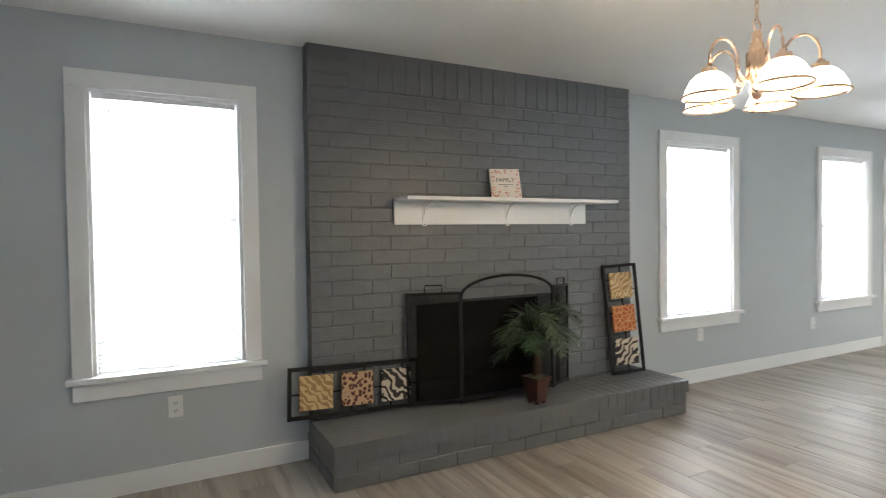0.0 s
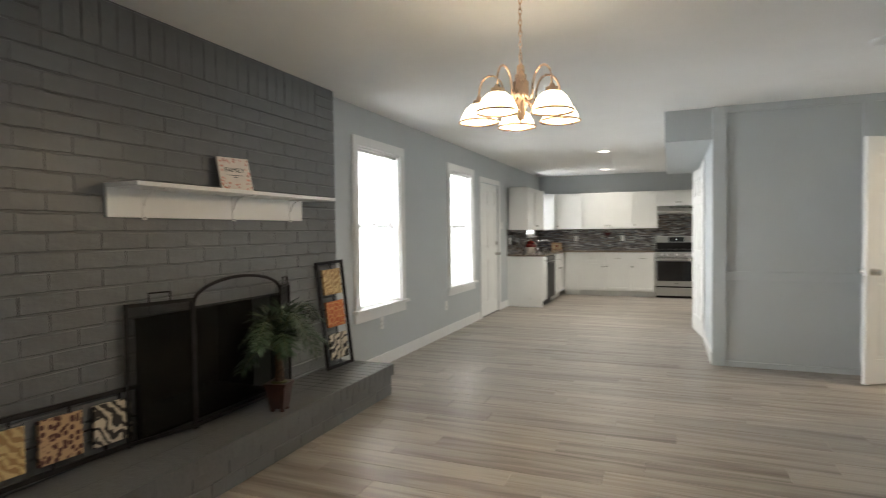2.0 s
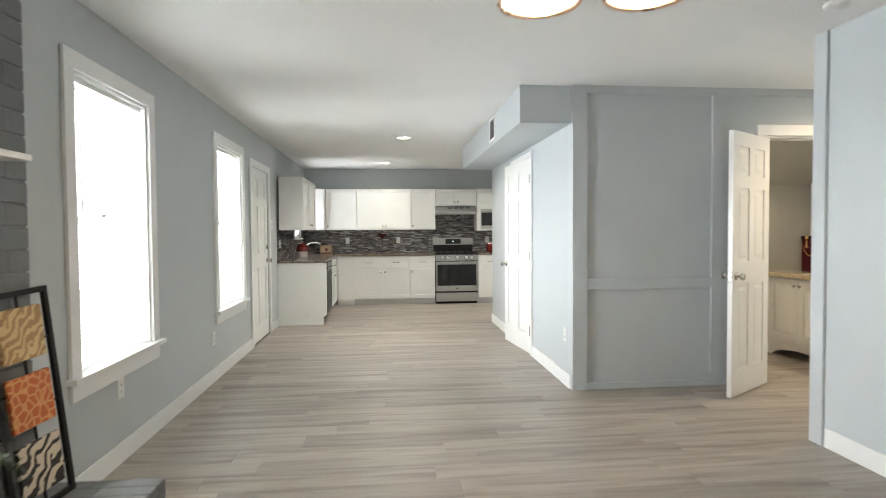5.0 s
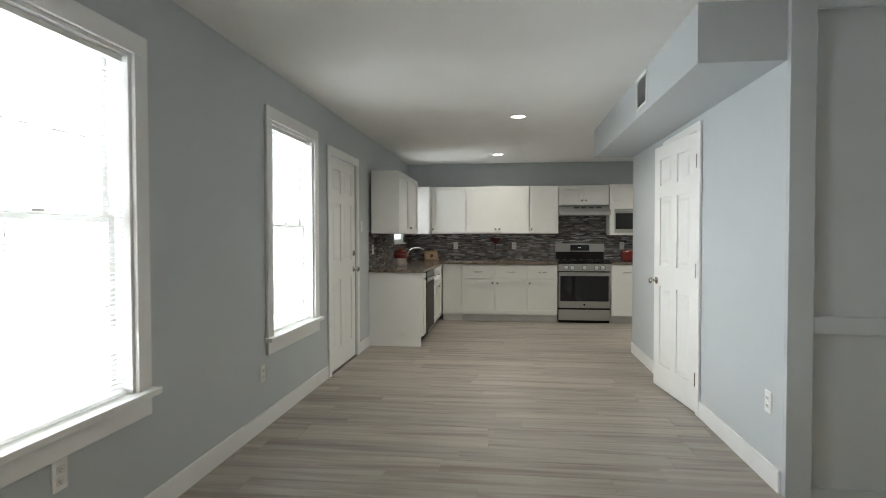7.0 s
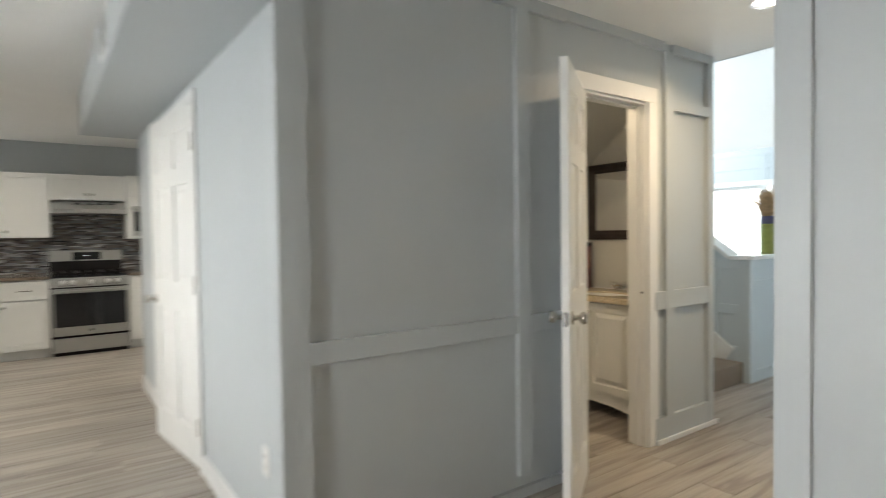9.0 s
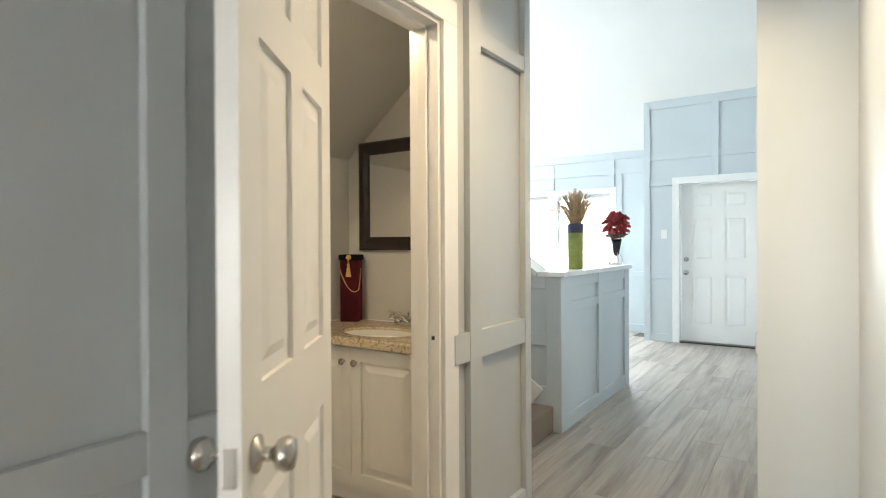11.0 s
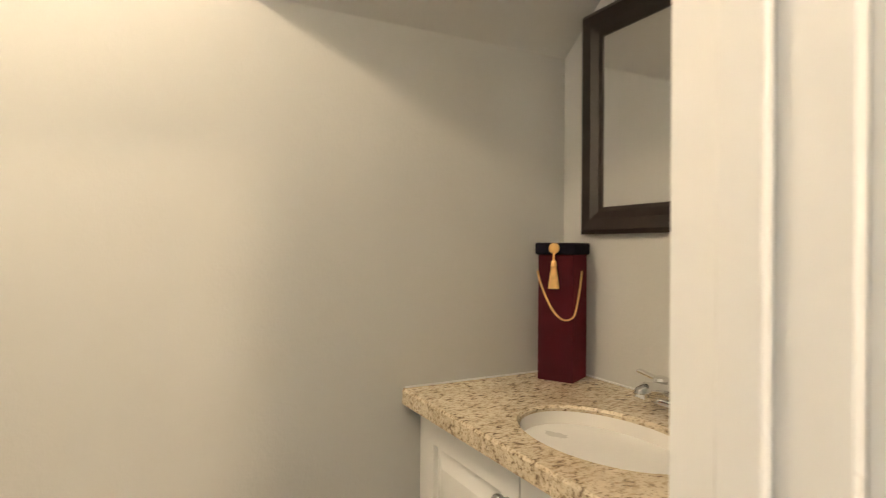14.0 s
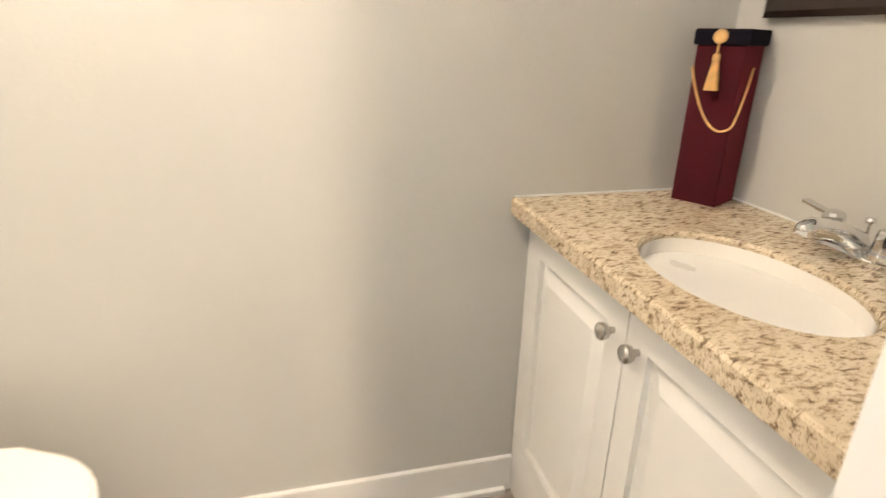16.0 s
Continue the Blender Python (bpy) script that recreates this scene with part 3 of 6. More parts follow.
# closet door, slightly open, and back door
closet_door = six_panel_door("closet_door", 0.82, 2.03, pose(PD[0] + 0.012, YP + 0.012, 0.012, 0, 0, 6.5), "white six-panel closet door, slightly ajar", knob=0.90, hinges=False)
for z in (0.24, 1.03, 1.82):
    part("hinge", tube(bmesh.new(), [(-0.006, 0.006, z - 0.05), (-0.006, 0.006, z + 0.05)], 0.008, 10), NICKEL, closet_door)
casing("door_2", -PD[1], -PD[0], 0, DZ, 0.06, 0.018, pose(0, YP + 0.002, 0, 0, 0, 180), "white painted casing of the closet doorway")
back_door = six_panel_door("back_door", KD[1] - KD[0] - 0.012, 2.03, pose(KD[0] + 0.006, 0.045, 0.012), "white six-panel back door with nickel knob and deadbolt", knob=0.93, hinges=False, deadbolt=True)
casing("door_3", KD[0], KD[1], 0, DZ, 0.075, 0.018, pose(0, -0.002, 0), "white painted casing of the back door")
struct("threshold", boxes((KD[0], KD[1], -0.01, 0.12, 0.0, 0.011), bevel=0.002), DARKWOOD, "dark wood door threshold", "threshold")


# ---- windows and blinds ----
def window(i, a, b, c, d):
    e = thing("window_%d" % i, "white sash window with wide painted trim", "window", kind="structure")
    w = 0.088
    part("head_casing", boxes((a - w, b + w, -0.02, -0.001, d, d + w), bevel=0.002), TRIM, e)
    part("side_casing", boxes((a - w, a, -0.02, -0.001, c, d), bevel=0.002), TRIM, e)
    part("side_casing", boxes((b, b + w, -0.02, -0.001, c, d), bevel=0.002), TRIM, e)
    part("window_sill", boxes((a - w - 0.025, b + w + 0.025, -0.055, 0.142, c - 0.025, c + 0.004), bevel=0.003), TRIM, e)
    part("apron", boxes((a - w, b + w, -0.02, -0.001, c - 0.115, c - 0.025), bevel=0.002), TRIM, e)
    for xa, xb in ((a, a + 0.018), (b - 0.018, b)):
        part("jamb", boxes((xa, xb, 0.0, 0.14, c, d)), TRIM, e)
    part("jamb", boxes((a + 0.018, b - 0.018, 0.0, 0.14, d - 0.018, d)), TRIM, e)
    zm = (c + d) / 2 + 0.02
    for y0, za, zb in ((0.105, zm - 0.02, d - 0.018), (0.075, c, zm + 0.02)):
        f = boxes((a + 0.018, a + 0.055, y0, y0 + 0.028, za, zb), (b - 0.055, b - 0.018, y0, y0 + 0.028, za, zb), (a + 0.055, b - 0.055, y0, y0 + 0.028, za, za + 0.022), (a + 0.055, b - 0.055, y0, y0 + 0.028, zb - 0.03, zb))
        s = part("sash", f, TRIM, e)
        p = part("pane", boxes((a + 0.055, b - 0.055, y0 + 0.012, y0 + 0.016, za + 0.022, zb - 0.03)), GLASS, s)
        p.visible_shadow = False
        for k in (1, 2):
            x = a + 0.055 + (b - a - 0.11) * k / 3
            part("muntin", boxes((x - 0.005, x + 0.005, y0 + 0.004, y0 + 0.024, za + 0.022, zb - 0.03)), TRIM, s)
        z = (za + zb) / 2
        part("muntin", boxes((a + 0.055, b - 0.055, y0 + 0.005, y0 + 0.023, z - 0.005, z + 0.005)), TRIM, s)
    part("sash_lock", boxes(((a + b) / 2 - 0.03, (a + b) / 2 + 0.03, 0.06, 0.075, zm + 0.02, zm + 0.032), bevel=0.003), NICKEL, e)
    return e


def blind(a, b, c, d):
    e = thing("mini_blind", "white mini blind lowered with slats open", "window blind", group="window blinds")
    x0, x1 = a + 0.024, b - 0.024
    part("headrail", boxes((x0, x1, 0.022, 0.05, d - 0.046, d - 0.020), bevel=0.002), TRIM, e)
    part("bottom_rail", boxes((x0, x1, 0.026, 0.048, c + 0.006, c + 0.020), bevel=0.003), SLAT, e)
    bm = bmesh.new()
    tilt = 0.10
    vs = []
    for y, z in ((-0.0125, -0.0125 * tilt), (-0.004, 0.0016), (0.004, 0.002), (0.0125, 0.0125 * tilt)):
        vs.append((bm.verts.new((x0 + 0.003, y, z)), bm.verts.new((x1 - 0.003, y, z))))
    for p, q in zip(vs, vs[1:]):
        bm.faces.new((p[0], q[0], q[1], p[1]))
    bmesh.ops.solidify(bm, geom=list(bm.faces), thickness=0.0006)
    me = mesh_of("slat", bm)
    me.materials.append(SLAT)
    n = int((d - c - 0.085) / 0.0215)
    for k in range(n):
        s = new("slat", me)
        s.parent = e
        s.location = (0, 0.037, c + 0.028 + k * 0.0215)
    for x in (x0 + 0.10, x1 - 0.10):
        part("cord", tube(bmesh.new(), [(x, 0.024, c + 0.02), (x, 0.024, d - 0.04)], 0.0008, 5), SLAT, e)
    part("wand", tube(bmesh.new(), [(x0 + 0.075, 0.014, d - 0.05), (x0 + 0.08, 0.012, d - 0.72)], 0.004, 6), PLASTIC, e, "clear plastic tilt wand")
    return e


for i, (a, b, c, d) in enumerate(WIN):
    window(i + 1, a, b, c, d)
    blind(a, b, c, d)
a, b, c, d = KW
e = thing("window_4", "small white kitchen window over the sink", "window", kind="structure")
part("window_frame", boxes((a, a + 0.05, 0.03, 0.09, c, d), (b - 0.05, b, 0.03, 0.09, c, d), (a + 0.05, b - 0.05, 0.03, 0.09, d - 0.05, d), (a + 0.05, b - 0.05, 0.03, 0.09, c, c + 0.05)), TRIM, e)
part("window_sill", boxes((a - 0.03, b + 0.03, -0.03, 0.03, c - 0.02, c)), TRIM, e)
p = part("pane", boxes((a + 0.05, b - 0.05, 0.055, 0.06, c + 0.05, d - 0.05)), GLASS, e)
p.visible_shadow = False


# ---- chimney breast, hearth and firebox ----
def chamfer_brick(w, h, d, seed, c=0.005, rough=0.0022):
    """Worn painted brick whose face looks to -y: width w, height h, depth d, centred on x and z."""
    rb = random.Random(seed)
    bm = bmesh.new()
    x, z = w / 2, h / 2
    out = [(-1, -1), (-0.33, -1), (0.33, -1), (1, -1), (1, 0), (1, 1), (0.33, 1), (-0.33, 1), (-1, 1), (-1, 0)]
    wob = [(rb.uniform(-rough, rough), rb.uniform(-rough, rough)) for _ in out]
    rings = []
    for y, s, k in ((0.0, 0.0, 0.0), (-d + c, 0.0, 0.5), (-d, c, 1.0)):
        rings.append([bm.verts.new((px * (x - s * 0.3) + k * a * 0.3, y + (k > 0) * a * 0.3, pz * (z - s) + k * b)) for (px, pz), (a, b) in zip(out, wob)])
    for p, q in zip(rings, rings[1:]):
        for k in range(10):
            bm.faces.new((p[k], p[(k + 1) % 10], q[(k + 1) % 10], q[k]))
    bm.faces.new(rings[2])
    bmesh.ops.recalc_face_normals(bm, faces=bm.faces)
    return bm


BRICK_MESH = {}


def brick(w, h, d, at, parent, turn=(0, 0, 0), name="brick", edge=0.005, rough=0.0022):
    key = (round(w, 3), round(h, 3), round(d, 3), rng.randrange(5), edge, rough)
    if key not in BRICK_MESH:
        me = mesh_of("brick", chamfer_brick(*key))
        me.materials.append(BRICKP)
        BRICK_MESH[key] = me
    o = new(name, BRICK_MESH[key])
    o.parent = parent
    o.location = at
    o.rotation_euler = turn
    return o


rng = random.Random(5)
chimney = thing("chimney_breast", "grey painted brick chimney breast with soldier course", "chimney", kind="structure")
ch, bl, jt, PR = 0.0885, 0.2537, 0.005, 0.005
hj = 0.001  # head joints nearly filled with paint
core = boxes((CX0 + PR, FX0, CY + PR, -0.001, 0, H), (FX1, CX1 - PR, CY + PR, -0.001, 0, H), (FX0, FX1, CY + PR, -0.001, FZ1, H))
part("mortar_core", core, BRICKP, chimney)
nrow = 25
for r in range(nrow):
    z = r * ch + ch / 2
    x = CX0 + (-bl / 2 if r % 2 else 0.0)
    while x < CX1 - 0.02:
        a, b = max(x, CX0), min(x + bl, CX1)
        x += bl
        if z < FZ1 and b > FX0 and a < FX1:
            if a < FX0 - 0.03:
                b = FX0
            elif b > FX1 + 0.03:
                a = FX1
            else:
                continue
        edge = a < CX0 + 0.01 or b > CX1 - 0.01
        w = b - a - hj
        if w < 0.03:
            continue
        y0 = -0.002 if edge else CY + PR
        brick(w + (hj / 2 if edge else 0), ch - jt, y0 - CY + rng.uniform(-0.001, 0.001), ((a + b) / 2 + (0 if not edge else (-hj / 4 if a < CX0 + 0.01 else hj / 4)), y0, z + rng.uniform(-0.0015, 0.0015)), chimney, (0, rng.uniform(-0.006, 0.006), 0))
zt = nrow * ch
sx0, sx1 = CX0 + bl, CX1 - bl
ns = 22
sw = (sx1 - sx0) / ns
for k in range(ns):
    brick(sw - jt, H - zt - 0.010, PR + rng.uniform(-0.002, 0.002), (sx0 + (k + 0.5) * sw, CY + PR, (zt + H) / 2 - 0.004), chimney, (0, rng.uniform(-0.012, 0.012), 0))
for k in range(3):
    hh = (H - zt) / 3
    for xa, xb in ((CX0, sx0), (sx1, CX1)):
        brick(xb - xa - jt, hh - jt, -0.002 - CY, ((xa + xb) / 2, -0.002, zt + (k + 0.5) * hh), chimney)

fire = struct("firebox", boxes((FX0, FX1, 0.48, 0.55, 0.0, FZ1 + 0.1), (FX0 - 0.06, FX0, 0.15, 0.55, 0.0, FZ1 + 0.1), (FX1, FX1 + 0.06, 0.15, 0.55, 0.0, FZ1 + 0.1), (FX0, FX1, 0.15, 0.48, FZ1, FZ1 + 0.1), (FX0, FX1, 0.0, 0.48, 0.0, FZ0 - 0.002)), SOOT, "soot-black brick firebox", "fireplace")

hearth = thing("hearth", "raised grey painted brick hearth", "hearth", kind="structure")
part("mortar_core", boxes((HX0 + 0.014, HX1 - 0.014, HY + 0.028, CY + PR, 0, HZ - 0.012), (HX0 + 0.014, CX0, CY + PR, -0.001, 0, HZ - 0.012), (CX1, HX1 - 0.014, CY + PR, -0.001, 0, HZ - 0.012)), BRICKP, hearth)
capz = 0.086
for r in range(2):
    hh = (HZ - capz) / 2
    n = 11
    bw = (HX1 - HX0 - 0.02) / n
    for k in range(n + r):
        a = HX0 + 0.01 + (k - 0.5 * r) * bw
        b = min(a + bw, HX1 - 0.01)
        a = max(a, HX0 + 0.01)
        brick(b - a - 0.002, hh - 0.004, 0.016 + rng.uniform(-0.001, 0.001), ((a + b) / 2, HY + 0.036, (r + 0.5) * hh), hearth)
    for side, xx, rot in ((0, HX0 + 0.014, -90), (1, HX1 - 0.014, 90)):
        for k in range(2):
            brick(0.27, hh - 0.008, 0.012, (xx, HY + 0.16 + 0.28 * k, (r + 0.5) * hh), hearth, (0, 0, radians(rot)))
n = 34
bw = (HX1 - HX0) / n
for k in range(n):
    xm = HX0 + (k + 0.5) * bw
    ya = -0.004 if (xm < CX0 - 0.0 or xm > CX1) else CY - 0.002
    for y0, y1 in ((HY, (HY + ya) / 2), ((HY + ya) / 2, ya)):
        jc = 0.004 if xm > 0.15 else 0.0002
        o = brick(bw - jc, abs(y1 - y0) - 0.0008, capz + rng.uniform(-0.0004, 0.0004), (xm, (y0 + y1) / 2 + rng.uniform(-0.001, 0.001), HZ - capz), hearth, (radians(-90), 0, 0), edge=0.004 if xm > 0.15 else 0.0006, rough=0.0022 if xm > 0.15 else 0.0004)

# ---- foyer, seen past the hall ----
SL = 0.95
foyer = struct("wall_foyer_door", wall_y(bmesh.new(), -11.45, -11.29, 2.02, 3.74, 0, 3.2, [(2.385, 3.30, 0, 2.045)]), FOYER_LIT, "pale blue panelled wall round the front door", "wall")
struct("wall_foyer_window", wall_y(bmesh.new(), -12.0, -11.85, 3.6, 8.0, 0, 2.75, [(4.36, 6.2, 0.62, 2.02)]), FOYER_LIT, "pale blue panelled wall with a wide window", "wall")
struct("wall_foyer_side", wall_x(bmesh.new(), 1.88, 2.02, -12.0, YE, 0, 5.6, [(-9.35, -8.5, 0, 2.05)]), FOYER_LIT, "pale blue panelled side wall with a doorway", "wall")
struct("wall_foyer_return", boxes((3.64, 3.74, -11.85, -11.45, 0, 3.3), (1.55, 1.88, -6.2, YE, 0, 5.6), (1.3, 1.4, -9.6, -8.3, 0, 2.5)), FOYER_LIT, "short pale blue return wall", "wall")
# unseen wall; its high opening is made up to let extra light in
struct("wall_foyer_east", wall_x(bmesh.new(), 8.0, 8.15, -12.0, YE, 0, 5.6, [(-10.2, -8.2, 2.4, 4.0)]), FOYER_LIT, "unseen tall pale blue side wall with a made-up light opening", "wall")
struct("wall_foyer_north", boxes((1.55, 8.15, YE, YE + 0.02, H + 0.0, 5.6), (BX + 0.1, 8.15, YE, YE + 0.1, 0, H)), FOYER_LIT, "tall pale blue wall over the hall opening", "wall")
bm = bmesh.new()
zt = 2.62
yk = -11.85 + (5.0 - zt) / SL
for ya, za, yb, zb in ((-12.0, zt - 0.15 * SL, yk, 5.0), (yk, 5.0, YE + 0.02, 5.0)):
    q = [bm.verts.new(c) for c in ((1.88, ya, za), (8.15, ya, za), (8.15, yb, zb), (1.88, yb, zb), (1.88, ya, za + 0.1), (8.15, ya, za + 0.1), (8.15, yb, zb + 0.1), (1.88, yb, zb + 0.1))]
    for f in ((3, 2, 1, 0), (4, 5, 6, 7), (0, 1, 5, 4), (1, 2, 6, 5), (2, 3, 7, 6), (3, 0, 4, 7)):
        bm.faces.new([q[i] for i in f])
struct("ceiling_foyer", bm, CEIL, "white vaulted foyer ceiling", "ceiling")
fb = thing("foyer_battens", "pale blue painted battens on the foyer walls", "wall panelling", kind="structure")
for xa, xb, za, zb in ((3.66, 3.74, 0, 3.1), (2.84, 2.92, 2.12, 3.06), (2.02, 2.1, 0, 3.1), (2.1, 3.66, 3.04, 3.12), (2.1, 3.66, 2.37, 2.45), (3.38, 3.66, 2.03, 2.1), (2.1, 2.3, 2.03, 2.1), (3.38, 3.66, 0.82, 0.9), (2.1, 2.3, 0.82, 0.9), (3.38, 3.66, 0, 0.1), (2.1, 2.3, 0, 0.1)):
    part("batten", boxes((xa, xb, -11.29, -11.272 if zb - za > xb - xa else -11.275, za, zb), bevel=0.002), FOYER_LIT, fb)
for xa, xb, za, zb in ((3.74, 8.0, 2.52, 2.62), (3.74, 8.0, 2.3, 2.38), (4.3, 4.38, 2.12, 2.5), (5.24, 5.32, 2.12, 2.5), (6.2, 6.28, 2.12, 2.5), (3.74, 4.27, 0.8, 0.88), (3.74, 4.27, 0, 0.12), (4.19, 4.27, 0, 2.3)):
    part("batten", boxes((xa, xb, -11.85, -11.832 if zb - za > xb - xa else -11.835, za, zb), bevel=0.002), FOYER_LIT, fb)
for ya, yb, za, zb in ((-11.27, -9.42, 0, 0.12), (-8.43, YE - 0.1, 0, 0.12), (-11.27, -9.42, 0.82, 0.9), (-8.43, YE - 0.1, 0.82, 0.9), (-11.27, YE - 0.1, 2.37, 2.45), (-10.4, -10.32, 0.12, 4.4), (-9.5, -9.42, 0.12, 4.9), (-8.43, -8.35, 0.12, 4.9), (-7.5, -7.42, 0.12, 4.9), (-11.27, -11.2, 0.1, 3.2)):
    part("batten", boxes((2.02, 2.038 if zb - za > yb - ya else 2.035, ya, yb, za, zb), bevel=0.002), FOYER_LIT, fb)
casing("door_4", 2.385, 3.30, 0, 2.045, 0.085, 0.022, pose(0, 0, 0) @ pose(5.685, -11.288, 0, 0, 0, 180), "white painted casing of the front door")
six_panel_door("front_door", 0.90, 2.02, pose(2.392, -11.36, 0.02), "white six-panel front door with nickel knob and deadbolt", t=0.04, knob=0.88, hinges=False, deadbolt=True)
casing("door_5", -9.35, -8.5, 0, 2.05, 0.085, 0.02, pose(2.022, 0, 0, 0, 0, 90), "white painted casing of a side doorway")
struct("threshold", boxes((2.385, 3.30, -11.42, -11.27, 0.0, 0.018)), DARKWOOD, "dark wood front door threshold", "threshold")
e = thing("window_5", "wide white foyer window in two halves", "window", kind="structure")
for xa, xb, za, zb in ((4.27, 4.36, 0.62, 2.11), (6.2, 6.29, 0.62, 2.11), (4.36, 6.2, 2.02, 2.11), (5.22, 5.34, 0.62, 2.02)):
    part("window_frame", boxes((xa, xb, -11.85, -11.825, za, zb), bevel=0.002), TRIM, e)
part("window_sill", boxes((4.24, 6.32, -11.85, -11.79, 0.595, 0.62), bevel=0.003), TRIM, e)
for xa, xb in ((4.36, 5.22), (5.34, 6.2)):
    s = part("sash", boxes((xa, xa + 0.05, -11.93, -11.89, 0.62, 2.02), (xb - 0.05, xb, -11.93, -11.89, 0.62, 2.02), (xa + 0.05, xb - 0.05, -11.93, -11.89, 0.62, 0.67), (xa + 0.05, xb - 0.05, -11.93, -11.89, 1.97, 2.02)), TRIM, e)
    p = part("pane", boxes((xa + 0.05, xb - 0.05, -11.913, -11.907, 0.67, 1.97)), GLASS, s)
    p.visible_shadow = False

# half wall beside the stairs
hwall = thing("half_wall", "pale blue panelled half wall with a white cap", "half wall", kind="structure")
part("wall_core", boxes((3.27, 3.39, -8.74, -7.16, 0, 1.05), (3.39, 4.5, -7.28, -7.16, 0, 1.05)), FOYER_LIT, hwall)
for ya, yb, za, zb in ((-7.26, -7.143, 0, 1.05), (-8.76, -8.64, 0, 1.05), (-8.0, -7.92, 0.1, 1.05), (-8.64, -7.26, 0.80, 0.87), (-8.64, -7.26, 0.97, 1.05), (-8.64, -7.26, 0, 0.1)):
    part("batten", boxes((3.25 if zb - za > yb - ya else 3.253, 3.27, ya, yb, za, zb), bevel=0.002), FOYER_LIT, hwall)
for xa, xb, za, zb in ((3.27, 3.36, 0.0, 1.05), (3.52, 3.62, 0, 1.05), (3.36, 3.52, 0.97, 1.05), (3.36, 3.52, 0.58, 0.66), (3.36, 3.52, 0, 0.3)):
    part("batten", boxes((xa, xb, -7.16, -7.142, za, zb), bevel=0.002), FOYER_LIT, hwall)
part("cap", boxes((3.225, 3.415, -8.775, -7.125, 1.05, 1.085), bevel=0.004), TRIM, hwall, "white painted cap board")
bm = boxes((0, 1.6, -0.1, 0.1, 0, 0.035), bevel=0.004)
bmesh.ops.transform(bm, matrix=pose(3.43, -7.22, 1.05, 0, -36, 0), verts=bm.verts)
part("sloped_cap", bm, TRIM, hwall, "sloping white cap beside the stairs")
bm = bmesh.new()
q = [bm.verts.new((x, y, z)) for y in (-7.28, -7.16) for x, z in ((3.40, 1.04), (4.7, 1.04), (4.7, 1.98))]
for f in ((0, 1, 2), (5, 4, 3), (0, 3, 4, 1), (1, 4, 5, 2), (2, 5, 3, 0)):
    bm.faces.new([q[i] for i in f])
bmesh.ops.recalc_face_normals(bm, faces=bm.faces)
part("raked_wall", bm, FOYER_LIT, hwall)
stairs = thing("staircase", "brown carpeted stairs with white skirt boards", "stairs", kind="structure")
for k in range(8):
    part("step", boxes((3.30 + 0.26 * k, 5.6, -7.13, YE - 0.02, 0.18 * k, 0.18 * (k + 1)), bevel=0.012), CARPET, stairs)
bm = boxes((0, 2.2, -0.008, 0.008, -0.08, 0.10))
bmesh.ops.transform(bm, matrix=pose(3.44, -7.134, 0.20, 0, -34.7, 0), verts=bm.verts)
part("skirt_board", bm, TRIM, stairs)

# ---- lamps that the rooms have, and one added kitchen downlight ----
CHX, CHY = -0.315, -1.96


